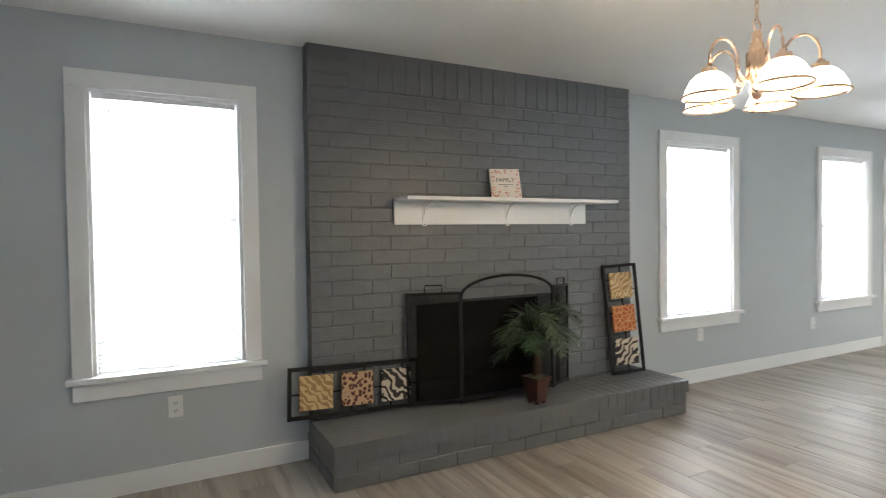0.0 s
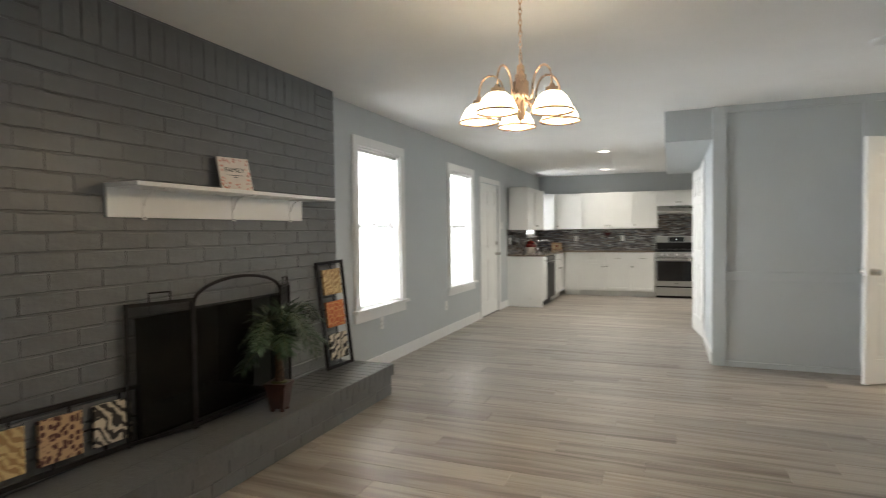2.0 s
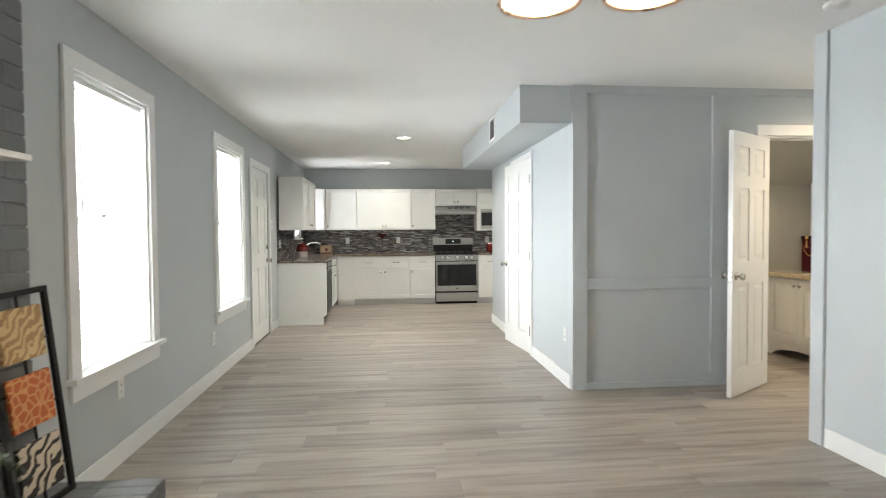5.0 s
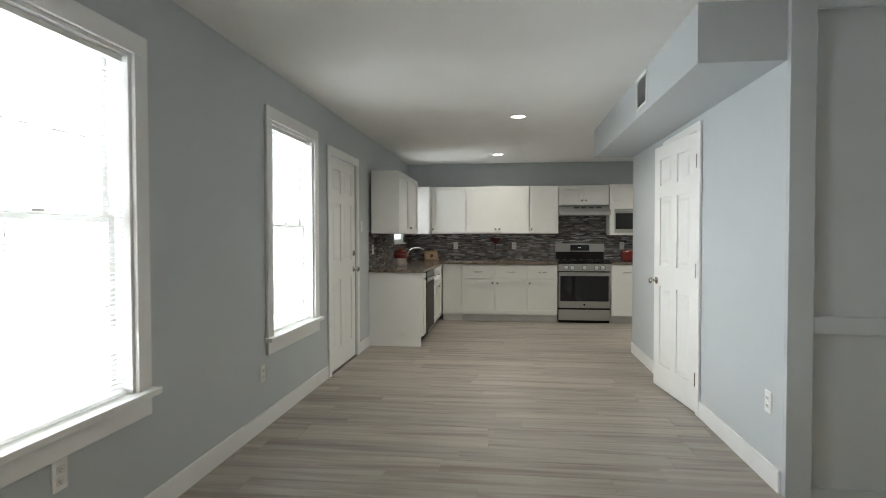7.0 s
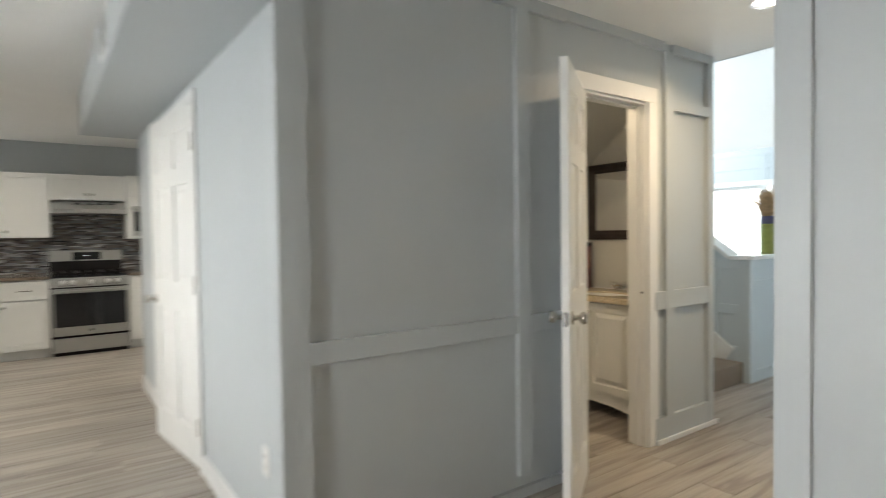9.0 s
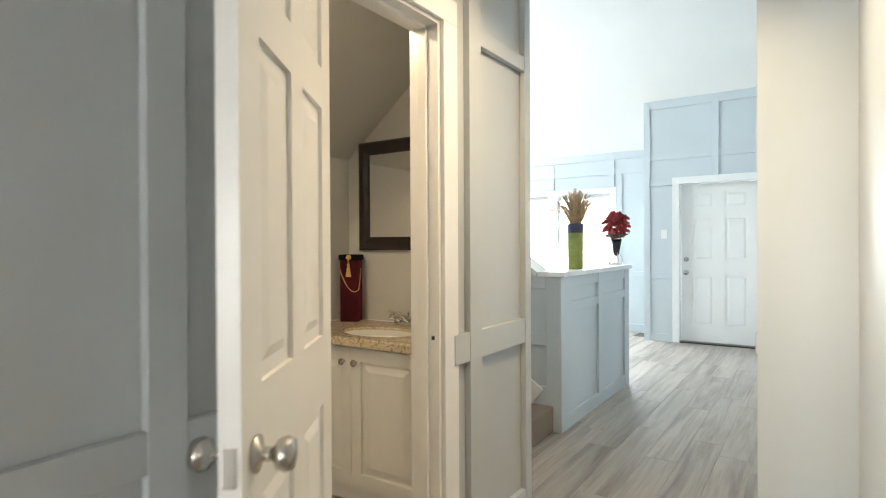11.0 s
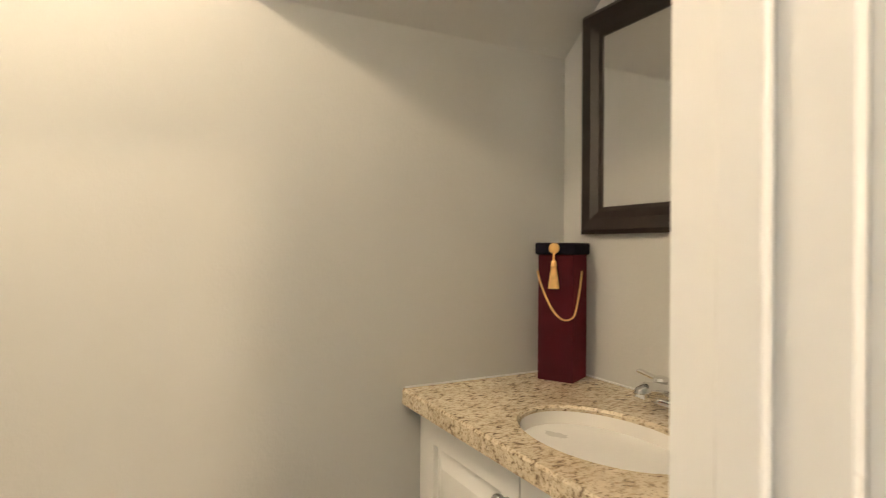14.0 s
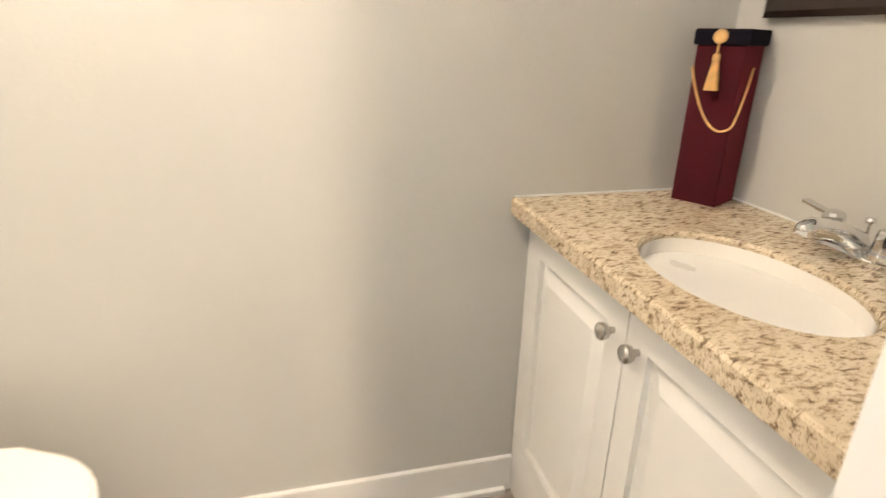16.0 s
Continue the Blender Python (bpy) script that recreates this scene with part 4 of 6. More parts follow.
def chandelier():
    e = thing("chandelier", "five-arm antique brass chandelier with lit frosted bell shades", "chandelier", pose(CHX, CHY, 0))
    part("canopy", lathe(bmesh.new(), [(0, H - 0.001), (0.06, H - 0.001), (0.058, H - 0.012), (0.03, H - 0.03), (0.0, H - 0.034)], 24), BRASS, e, "", True)
    z = H - 0.03
    k = 0
    while z > 2.16:
        bm = bmesh.new()
        pts = []
        for i in range(12):
            a = 2 * math.pi * i / 12
            u, w = 0.007 * math.cos(a), 0.017 * math.sin(a) - 0.014
            pts.append((u, 0, z + w) if k % 2 else (0, u, z + w))
        part("chain_link", tube(bm, pts, 0.0022, 6, closed=True), BRASS, e)
        z -= 0.026
        k += 1
    bm = bmesh.new()
    tube(bm, [(0.023 * math.cos(2 * math.pi * i / 14), 0, 2.130 + 0.023 * math.sin(2 * math.pi * i / 14)) for i in range(14)], 0.003, 6, closed=True)
    part("ring", bm, BRASS, e)
    part("column", lathe(bmesh.new(), [(0, 2.11), (0.010, 2.108), (0.018, 2.10), (0.020, 2.062), (0.028, 2.057), (0.028, 2.032), (0.034, 2.027), (0.034, 1.915), (0.027, 1.910), (0.025, 1.868), (0.020, 1.860), (0.016, 1.848), (0.006, 1.842), (0.009, 1.832), (0.006, 1.824), (0, 1.821)], 24), BRASS, e, "stepped brass column", True)
    for k in range(12):
        a = 2 * math.pi * k / 12
        part("flute", tube(bmesh.new(), [(0.034 * math.cos(a), 0.034 * math.sin(a), 1.918), (0.034 * math.cos(a), 0.034 * math.sin(a), 2.024)], 0.0045, 6), BRASS, e, "", True)
    for k in range(5):
        a = radians(72 * k + 20)
        c, s = math.cos(a), math.sin(a)
        pts, rr = [], []
        for i in range(15):
            u = i / 14
            if u < 0.35:
                r, zz = 0.03 + 0.05 * u / 0.35, 1.945 - 0.025 * math.sin(math.pi * u / 0.35)
            else:
                w = (u - 0.35) / 0.65
                r, zz = 0.145 - 0.065 * math.cos(math.pi * w), 1.945 + 0.115 * math.sin(math.pi * w) ** 0.8 + 0.02 * w
            pts.append((r * c, r * s, zz))
        arm = part("arm", tube(bmesh.new(), pts, 0.0055, 8), BRASS, e, "", True)
        m = Matrix.Translation((0.21 * c, 0.21 * s, 0))
        part("scroll", tube(bmesh.new(), [(( 0.075 + 0.02 * math.cos(t * 0.7)) * c, (0.075 + 0.02 * math.cos(t * 0.7)) * s, 1.91 + 0.02 * math.sin(t * 0.7)) for t in range(9)], 0.003, 6), BRASS, arm)
        part("holder", lathe(bmesh.new(), [(0, 1.972), (0.012, 1.970), (0.014, 1.958), (0.028, 1.954), (0.030, 1.934), (0.026, 1.93), (0, 1.93)], 18, m), BRASS, e, "", True)
        sh = part("shade", lathe(bmesh.new(), [(0.026, 1.936), (0.045, 1.930), (0.068, 1.908), (0.084, 1.878), (0.092, 1.852), (0.089, 1.852), (0.081, 1.878), (0.065, 1.905), (0.043, 1.926), (0.024, 1.932)], 28, m), SHADE, e, "lit frosted glass bell shade", True)
        part("rim", lathe(bmesh.new(), [(0.090, 1.856), (0.099, 1.851), (0.102, 1.846), (0.099, 1.842), (0.091, 1.845), (0.089, 1.850), (0.090, 1.856)], 28, m), BRASS, sh, "brass rim", True)
        part("band", lathe(bmesh.new(), [(0.0860, 1.878), (0.0867, 1.876), (0.0864, 1.874)], 28, m), BRASS, sh)
        lamp("chandelier_bulb", "POINT", 5.0, pose(CHX + 0.21 * c, CHY + 0.21 * s, 1.845), WARM, 0.03)


chandelier()


def downlight(x, y, power, color):
    e = thing("recessed_light", "lit round recessed ceiling light with white trim", "ceiling light", pose(x, y, H), group="recessed ceiling lights")
    part("trim_ring", lathe(bmesh.new(), [(0.066, -0.001), (0.088, -0.001), (0.090, -0.004), (0.084, -0.008), (0.068, -0.006), (0.066, -0.001)], 28), TRIM, e, "", True)
    part("diffuser", lathe(bmesh.new(), [(0, -0.003), (0.066, -0.003), (0.066, -0.001), (0, -0.001)], 28), LED, e, "glowing disc")
    lamp("downlight", "AREA", power, pose(x, y, H - 0.012), color, 0.12, spread=150).data.shape = "DISK"


downlight(5.53, -1.73, 22, (1.0, 0.94, 0.82))
downlight(8.08, -1.48, 10, (1.0, 0.94, 0.82))
# unseen downlight, added to brighten the kitchen beyond the closet wall
downlight(7.4, -3.7, 22, (1.0, 0.94, 0.82))
downlight(2.28, -5.31, 17, (1.0, 0.77, 0.50))
e = thing("flush_light", "small white dome ceiling light in the bathroom", "ceiling light", pose(3.60, -4.60, H))
part("base", lathe(bmesh.new(), [(0, -0.001), (0.11, -0.001), (0.11, -0.02), (0, -0.02)], 24), TRIM, e)
part("dome", lathe(bmesh.new(), [(0.10, -0.02), (0.09, -0.045), (0.05, -0.065), (0, -0.07)], 24), DOME, e, "lit glass dome", True)
lamp("bath_bulb", "POINT", 24.5, pose(3.60, -4.60, H - 0.11), (1.0, 0.80, 0.56), 0.035)

e = thing("smoke_detector", "round white smoke detector on the ceiling", "smoke detector", pose(1.25, -3.83, H))
part("body", lathe(bmesh.new(), [(0, -0.001), (0.062, -0.001), (0.060, -0.02), (0.045, -0.032), (0, -0.034)], 24), PLASTIC, e, "", True)
part("test_button", lathe(bmesh.new(), [(0.0, -0.036), (0.012, -0.036), (0.012, -0.03)], 14), TRIM, e)


def vent(m, w, h, n, label):
    e = thing("air_vent", label, "vent", m, group="air vents")
    part("frame", boxes((-w / 2, w / 2, -0.008, -0.001, h / 2 - 0.025, h / 2), (-w / 2, w / 2, -0.008, -0.001, -h / 2, -h / 2 + 0.025), (-w / 2, -w / 2 + 0.025, -0.008, -0.001, -h / 2 + 0.025, h / 2 - 0.025), (w / 2 - 0.025, w / 2, -0.008, -0.001, -h / 2 + 0.025, h / 2 - 0.025), bevel=0.002), TRIM, e)
    part("backing", boxes((-w / 2 + 0.02, w / 2 - 0.02, -0.002, -0.001, -h / 2 + 0.02, h / 2 - 0.02)), INK_AND_HOLE, e)
    for k in range(n):
        z = -h / 2 + 0.03 + (h - 0.06) * (k + 0.5) / n
        bm = boxes((-w / 2 + 0.025, w / 2 - 0.025, -0.006, 0.006, -0.0008, 0.0008))
        bmesh.ops.transform(bm, matrix=pose(0, -0.007, z, 40, 0, 0), verts=bm.verts)
        part("slat", bm, TRIM, e)
    return e


vent(pose(4.13, -2.578, 2.315, 0, 0, 180), 0.30, 0.235, 8, "white slatted air vent on the duct box")
vent(pose(-0.62, -3.72, 2.33, 0, 0, 180), 0.70, 0.20, 7, "wide white slatted return air vent")


def outlet(m, switch=False):
    e = thing("light_switch" if switch else "wall_outlet", "white plastic %s plate on the wall" % ("light switch" if switch else "power outlet"), "switch" if switch else "outlet", m, group="switches" if switch else "outlets")
    part("cover_plate", boxes((-0.036, 0.036, -0.006, -0.0005, -0.058, 0.058), bevel=0.002), PLASTIC, e)
    if switch:
        part("toggle", boxes((-0.006, 0.006, -0.018, -0.006, -0.004, 0.016), bevel=0.002), PLASTIC, e)
    else:
        for z in (-0.021, 0.021):
            s = part("socket", boxes((-0.016, 0.016, -0.008, -0.006, z - 0.014, z + 0.014), bevel=0.003), PLASTIC, e)
            part("slots", boxes((-0.008, -0.005, -0.0085, -0.008, z - 0.004, z + 0.007), (0.005, 0.008, -0.0085, -0.008, z - 0.004, z + 0.006), (-0.002, 0.002, -0.0085, -0.008, z - 0.011, z - 0.007)), INK_AND_HOLE, s)
    return e


for x, z in ((-2.33, 0.425), (1.87, 0.42), (3.58, 0.375)):
    outlet(pose(x, 0, z))
outlet(pose(6.12, 0, 1.40), True)
outlet(pose(3.11, YP, 0.425, 0, 0, 180))
outlet(pose(3.49, -11.29, 1.40, 0, 0, 180), True)

# ---- fireplace things ----
mant = thing("mantel_shelf", "white painted shelf on three curved brackets", "shelf")
mz = 1.545
part("back_board", boxes((-1.085, 0.455, CY - 0.020, CY - 0.001, 1.40, mz), bevel=0.002), TRIM, mant)
part("shelf_board", boxes((-1.085, 0.585, CY - 0.225, CY - 0.001, mz, mz + 0.022), bevel=0.003), TRIM, mant)
for x in (-0.88, -0.245, 0.315):
    bm = bmesh.new()
    y0 = CY - 0.020
    box(bm, x - 0.014, x + 0.014, y0 - 0.004, y0, 1.39, mz, bevel=0.001)
    box(bm, x - 0.014, x + 0.014, y0 - 0.17, y0 - 0.004, mz - 0.005, mz - 0.0005)
    b = part("bracket", bm, TRIM, mant, "white metal bracket")
    pts = [(x, y0 - 0.006 - 0.085 * (1 - math.cos(t)), 1.46 + 0.08 * math.sin(t)) for t in [i * math.pi / 16 for i in range(9)]]
    part("brace", tube(bmesh.new(), pts, 0.005, 6), TRIM, b)
    for z in (1.40, 1.47):
        part("screw", lathe(bmesh.new(), [(0.0, 0.003), (0.005, 0.002), (0.005, 0)], 10, Matrix.Translation((x, y0 - 0.004, z)) @ Matrix.Rotation(radians(90), 4, "X")), INK_AND_HOLE, b)

sm = pose(-0.32, CY - 0.125, mz + 0.022, -17, 0, -15)
sign = thing("family_sign", "small square cream sign with coral flowers reading FAMILY", "sign", sm)
part("board", boxes((-0.105, 0.105, -0.012, 0.0, 0, 0.21), bevel=0.002), PAPER, sign)
rs = random.Random(3)
bm = bmesh.new()
for k in range(46):
    side = rs.random()
    if side < 0.5:
        x, z = rs.uniform(-0.095, 0.095), rs.choice((rs.uniform(0.006, 0.045), rs.uniform(0.175, 0.204)))
    else:
        x, z = rs.choice((-1, 1)) * rs.uniform(0.075, 0.098), rs.uniform(0.01, 0.2)
    r = rs.uniform(0.004, 0.011)
    c = [bm.verts.new((x + r * math.cos(t * math.pi / 4) * rs.uniform(0.6, 1), -0.0126, z + r * math.sin(t * math.pi / 4) * rs.uniform(0.6, 1))) for t in range(8)]
    bm.faces.new(c)
tagged(part("flower_print", bm, FLORAL, sign, "coral flower print"), kind="stuff")
cu = bpy.data.curves.new("lettering", "FONT")
cu.body, cu.size, cu.align_x, cu.align_y = "FAMILY", 0.040, "CENTER", "CENTER"
cu.extrude = 0.0004
cu.materials.append(INK_AND_HOLE)
txt = new("lettering", cu)
txt.parent = sign
txt.matrix_local = pose(0, -0.0128, 0.128, 90, 0, 0)
part("small_print", boxes((-0.05, 0.05, -0.0130, -0.0122, 0.094, 0.097), (-0.012, 0.012, -0.0130, -0.0122, 0.082, 0.086)), INK_AND_HOLE, sign)

# folding screen in front of the fire
screen = thing("fireplace_screen", "black three-panel fireplace screen with mesh and arched middle", "fireplace screen")
MESHM = mat("screen_mesh", (0.01, 0.01, 0.01), 0.7)
nn, ll, bb = nodes_of(MESHM)
bb.inputs["Alpha"].default_value = 0.36
bb.inputs["Specular IOR Level"].default_value = 0.1
hz = HZ + 0.004


def screen_panel(p0, p1, h, arch, handle):
    d = Vector((p1[0] - p0[0], p1[1] - p0[1], 0))
    w = d.length
    m = Matrix.Translation((p0[0], p0[1], hz)) @ Matrix.Rotation(math.atan2(d.y, d.x), 4, "Z")
    bm = bmesh.new()
    t = 0.0065
    top = h
    box(bm, 0, 2 * t, -t, t, 0, top)
    box(bm, w - 2 * t, w, -t, t, 0, top)
    box(bm, 2 * t, w - 2 * t, -t, t, 0.008, 0.026)
    if not arch:
        box(bm, 2 * t, w - 2 * t, -t, t, top - 0.018, top)
    bmesh.ops.transform(bm, matrix=m, verts=bm.verts)
    f = part("panel_frame", bm, BLACK, screen)
    if arch:
        pts = [m @ Vector((w / 2 - (w / 2 - t) * math.cos(a), 0, top + arch * math.sin(a))) for a in [math.pi * i / 20 for i in range(21)]]
        part("arch", tube(bmesh.new(), pts, 0.010, 8), BLACK, f)
    bm = boxes((2 * t, w - 2 * t, -0.001, 0.001, 0.026, top - 0.018))
    bmesh.ops.transform(bm, matrix=m, verts=bm.verts)
    part("mesh", bm, MESHM, f, "fine black wire mesh")
    if handle:
        x = w * handle
        pts = [m @ Vector(q) for q in ((x - 0.055, 0, top), (x - 0.055, 0, top + 0.045), (x + 0.055, 0, top + 0.045), (x + 0.055, 0, top))]
        part("handle", tube(bmesh.new(), pts, 0.005, 6), BLACK, f)


A, B, C, D = (-1.025, CY - 0.035), (-0.685, CY - 0.13), (0.055, CY - 0.13), (0.265, CY - 0.035)
screen_panel(A, B, 0.715, 0, 0.5)
screen_panel(B, C, 0.685, 0.12, 0)
screen_panel(C, D, 0.715, 0, 0.5)


# animal-print plaque frames
def plaque(m, tiles, label):
    """Frame lies along local x, thickness along y, resting on local z = 0."""
    e = thing("print_plaque", label, "wall art", m, group="animal print plaques")
    L, Hh, t = 0.832, 0.30, 0.018
    part("frame", boxes((0, L, -t, 0, 0, 0.022), (0, L, -t, 0, Hh - 0.022, Hh), (0, 0.022, -t, 0, 0.022, Hh - 0.022), (L - 0.022, L, -t, 0, 0.022, Hh - 0.022), bevel=0.002), BLACK, e, "black iron frame")
    for k, mt in enumerate(tiles):
        x = 0.066 + k * 0.252
        tl = part("tile", boxes((x, x + 0.198, -t - 0.004, -0.004, 0.050, 0.248), bevel=0.004), mt, e, "square animal print tile")
        for a, b, c, d in ((x + 0.06, x + 0.068, 0.02, 0.05), (x + 0.14, x + 0.148, 0.25, 0.282)):
            part("bar", boxes((a, b, -t * 0.7, -t * 0.3, c, d)), BLACK, tl)
    for k in range(4):
        x = 0.022 if k == 0 else 0.066 + k * 0.252 - 0.054
        part("cross_bar", boxes((x, x + (0.044 if k == 0 else 0.054 if k < 3 else 0.042), -t * 0.7, -t * 0.3, 0.14, 0.148)), BLACK, e)
    return e


TIGER = hide_mat("tiger_print", "tiger", (0.62, 0.46, 0.22), (0.36, 0.21, 0.08))
LEOP = hide_mat("leopard_print", "spots", (0.52, 0.34, 0.19), (0.09, 0.025, 0.018))
ZEBRA = hide_mat("zebra_print", "zebra", (0.60, 0.52, 0.40), (0.02, 0.014, 0.012))
GIR = hide_mat("giraffe_print", "net", (0.62, 0.30, 0.10), (0.45, 0.10, 0.02))
plaque(pose(-1.768, CY - 0.030, HZ + 0.035, -3, 2.2, 1), (TIGER, LEOP, ZEBRA), "black framed row of three animal-print tiles leaning on the chimney")
plaque(Matrix.Translation((0.635, CY - 0.085, HZ + 0.004)) @ Matrix.Rotation(radians(-10), 4, "Z") @ Matrix.Rotation(radians(-5), 4, "X") @ Matrix.Rotation(radians(-2.5), 4, "Y") @ Matrix.Translation((0.30, 0, 0.0)) @ Matrix.Rotation(radians(-90), 4, "Y"), (ZEBRA, GIR, TIGER), "black framed column of three animal-print tiles leaning on the chimney")

# potted palm
px_, py_ = -0.262, -0.455
palm = thing("potted_palm", "small artificial palm in a rust square pot on the hearth", "plant", pose(px_, py_, HZ + 0.001))
bm = bmesh.new()
for (w0, z0), (w1, z1) in (((0.042, 0.02), (0.061, 0.155)), ((0.067, 0.155), (0.069, 0.172))):
    q = [bm.verts.new((sx * w, sy * w, z)) for w, z in ((w0, z0), (w1, z1)) for sx, sy in ((-1, -1), (1, -1), (1, 1), (-1, 1))]
    for f in ((3, 2, 1, 0), (4, 5, 6, 7), (0, 1, 5, 4), (1, 2, 6, 5), (2, 3, 7, 6), (3, 0, 4, 7)):
        bm.faces.new([q[i] for i in f])
bmesh.ops.rotate(bm, cent=(0, 0, 0), matrix=Matrix.Rotation(radians(12), 3, "Z"), verts=bm.verts)
part("pot", bm, POT, palm, "rust-brown glazed square pot")
for k in range(4):
    a = radians(45 + 90 * k + 12)
    part("foot", lathe(bmesh.new(), [(0, 0), (0.014, 0.002), (0.016, 0.012), (0.010, 0.022), (0, 0.022)], 10, Matrix.Translation((0.042 * math.cos(a), 0.042 * math.sin(a), 0))), POT, palm)
part("moss", lathe(bmesh.new(), [(0.06, 0.166), (0.04, 0.178), (0, 0.186)], 16), STEM, palm)
part("trunk", tube(bmesh.new(), [(0, 0, 0.17), (0.006, 0.0, 0.24), (0.0, 0.004, 0.31), (0.002, 0.002, 0.36)], [0.030, 0.026, 0.022, 0.014], 10), mat("palm_husk", (0.07, 0.035, 0.018), 0.8, vary=0.5, scale=60, bump=1.0, bump_scale=120), palm, "brown fibrous trunk")
rs = random.Random(11)
for k in range(24):
    a = 2 * math.pi * k * 0.382 + rs.uniform(-0.2, 0.2)
    reach = rs.uniform(0.30, 0.42)
    rise = rs.uniform(0.06, 0.20) if k % 3 else rs.uniform(0.20, 0.28)
    droop = rs.uniform(0.08, 0.24)
    if math.sin(a) > 0.2:
        reach *= 0.5
    elif math.sin(a) < -0.5:
        reach, rise = reach * 0.8, rise + 0.05
    sp = []
    for i in range(9):
        u = i / 8
        r = reach * u
        sp.append(Vector((r * math.cos(a), r * math.sin(a), 0.345 + rise * math.sin(math.pi * 0.5 * min(1, u * 1.6)) - droop * max(0, u - 0.35) ** 1.6 * 1.6)))
    fr = part("frond", tube(bmesh.new(), sp, [0.003 * (1 - 0.7 * i / 8) for i in range(9)], 5), STEM, palm)
    bm = bmesh.new()
    for i in range(25):
        u = 0.20 + 0.80 * i / 24
        j = min(7, int(u * 8))
        p = sp[j].lerp(sp[j + 1], u * 8 - j)
        d = (sp[j + 1] - sp[j]).normalized()
        s = d.cross(Vector((0, 0, 1))).normalized()
        ln = (0.045 + 0.085 * math.sin(math.pi * min(1, 0.15 + u * 0.8))) * rs.uniform(0.8, 1.15)
        for sd in (-1, 1):
            out = (s * sd * 0.8 + d * 0.75 + Vector((0, 0, rs.uniform(-0.30, 0.25)))).normalized()
            w = d * 0.0058
            mid, tip = p + out * ln * 0.5 + Vector((0, 0, 0.004)), p + out * ln + Vector((0, 0, -0.010))
            q = [bm.verts.new(c) for c in (p - w * 0.5, mid - w, tip, mid + w, p + w * 0.5)]
            bm.faces.new(q)
    part("foliage", bm, LEAF, fr, "narrow dark green leaflets")

# niche shelves and what stands on them
for z in (1.765, 1.075):
    e = thing("niche_shelf", "white painted shelf board in the recess", "shelf", group="niche shelves")
    part("board", boxes((-0.018, XHA - 0.002, -4.718, -4.47, z, z + 0.025), bevel=0.002), TRIM, e)
e = thing("carved_vase", "tall tapering carved wooden vase with ochre top", "vase", pose(0.53, -4.60, 1.791))
bm = bmesh.new()
lathe(bm, [(0, 0), (0.10, 0), (0.105, 0.02), (0.085, 0.2), (0.06, 0.36), (0.055, 0.40)], 20)
part("body", bm, BARK, e, "dark carved wood body", True)
part("neck", lathe(bmesh.new(), [(0.055, 0.40), (0.05, 0.47), (0.055, 0.54), (0.045, 0.54), (0, 0.50)], 20), OCHRE, e, "ochre painted neck", True)
e = thing("round_pot", "round dark patterned clay pot on the shelf", "pot", pose(0.47, -4.60, 1.101))
part("body", lathe(bmesh.new(), [(0, 0), (0.04, 0), (0.08, 0.05), (0.085, 0.09), (0.06, 0.14), (0.04, 0.16), (0.048, 0.175), (0.036, 0.175), (0, 0.10)], 22), BARK, e, "", True)
part("stripe", lathe(bmesh.new(), [(0.0855, 0.082), (0.0865, 0.09), (0.0835, 0.098)], 22), OCHRE, e)

# ---- kitchen ----
def shaker(name, x0, x1, z0, z1, y, parent, knob=None, pull=None, t=0.024, rail=0.055, gap=0.0045):
    """A door or drawer front with a recessed panel; face at y - t, looking to -y."""
    x0, x1, z0, z1 = x0 + gap, x1 - gap, z0 + gap, z1 - gap
    r = min(rail, (z1 - z0) * 0.28)
    bm = bmesh.new()
    box(bm, x0, x0 + rail, y - t, y, z0, z1)
    box(bm, x1 - rail, x1, y - t, y, z0, z1)
    box(bm, x0 + rail, x1 - rail, y - t, y, z0, z0 + r)
    box(bm, x0 + rail, x1 - rail, y - t, y, z1 - r, z1)
    box(bm, x0 + rail, x1 - rail, y - t + 0.017, y, z0 + r, z1 - r)
    d = part(name, bm, CABW, parent)
    if knob:
        km = Matrix.Translation((knob[0], y - t, knob[1])) @ Matrix.Rotation(radians(90), 4, "X")
        part("knob", lathe(bmesh.new(), [(0.006, 0), (0.006, 0.012), (0.015, 0.018), (0.016, 0.026), (0.010, 0.031), (0, 0.032)], 16, km), NICKEL, d, "satin nickel knob", True)
    if pull:
        xm, zm = (x0 + x1) / 2, pull
        part("pull", tube(bmesh.new(), [(xm - 0.06, y - t, zm), (xm - 0.055, y - t - 0.022, zm), (xm, y - t - 0.028, zm), (xm + 0.055, y - t - 0.022, zm), (xm + 0.06, y - t, zm)], 0.005, 8), NICKEL, d, "satin nickel pull", True)
    return d


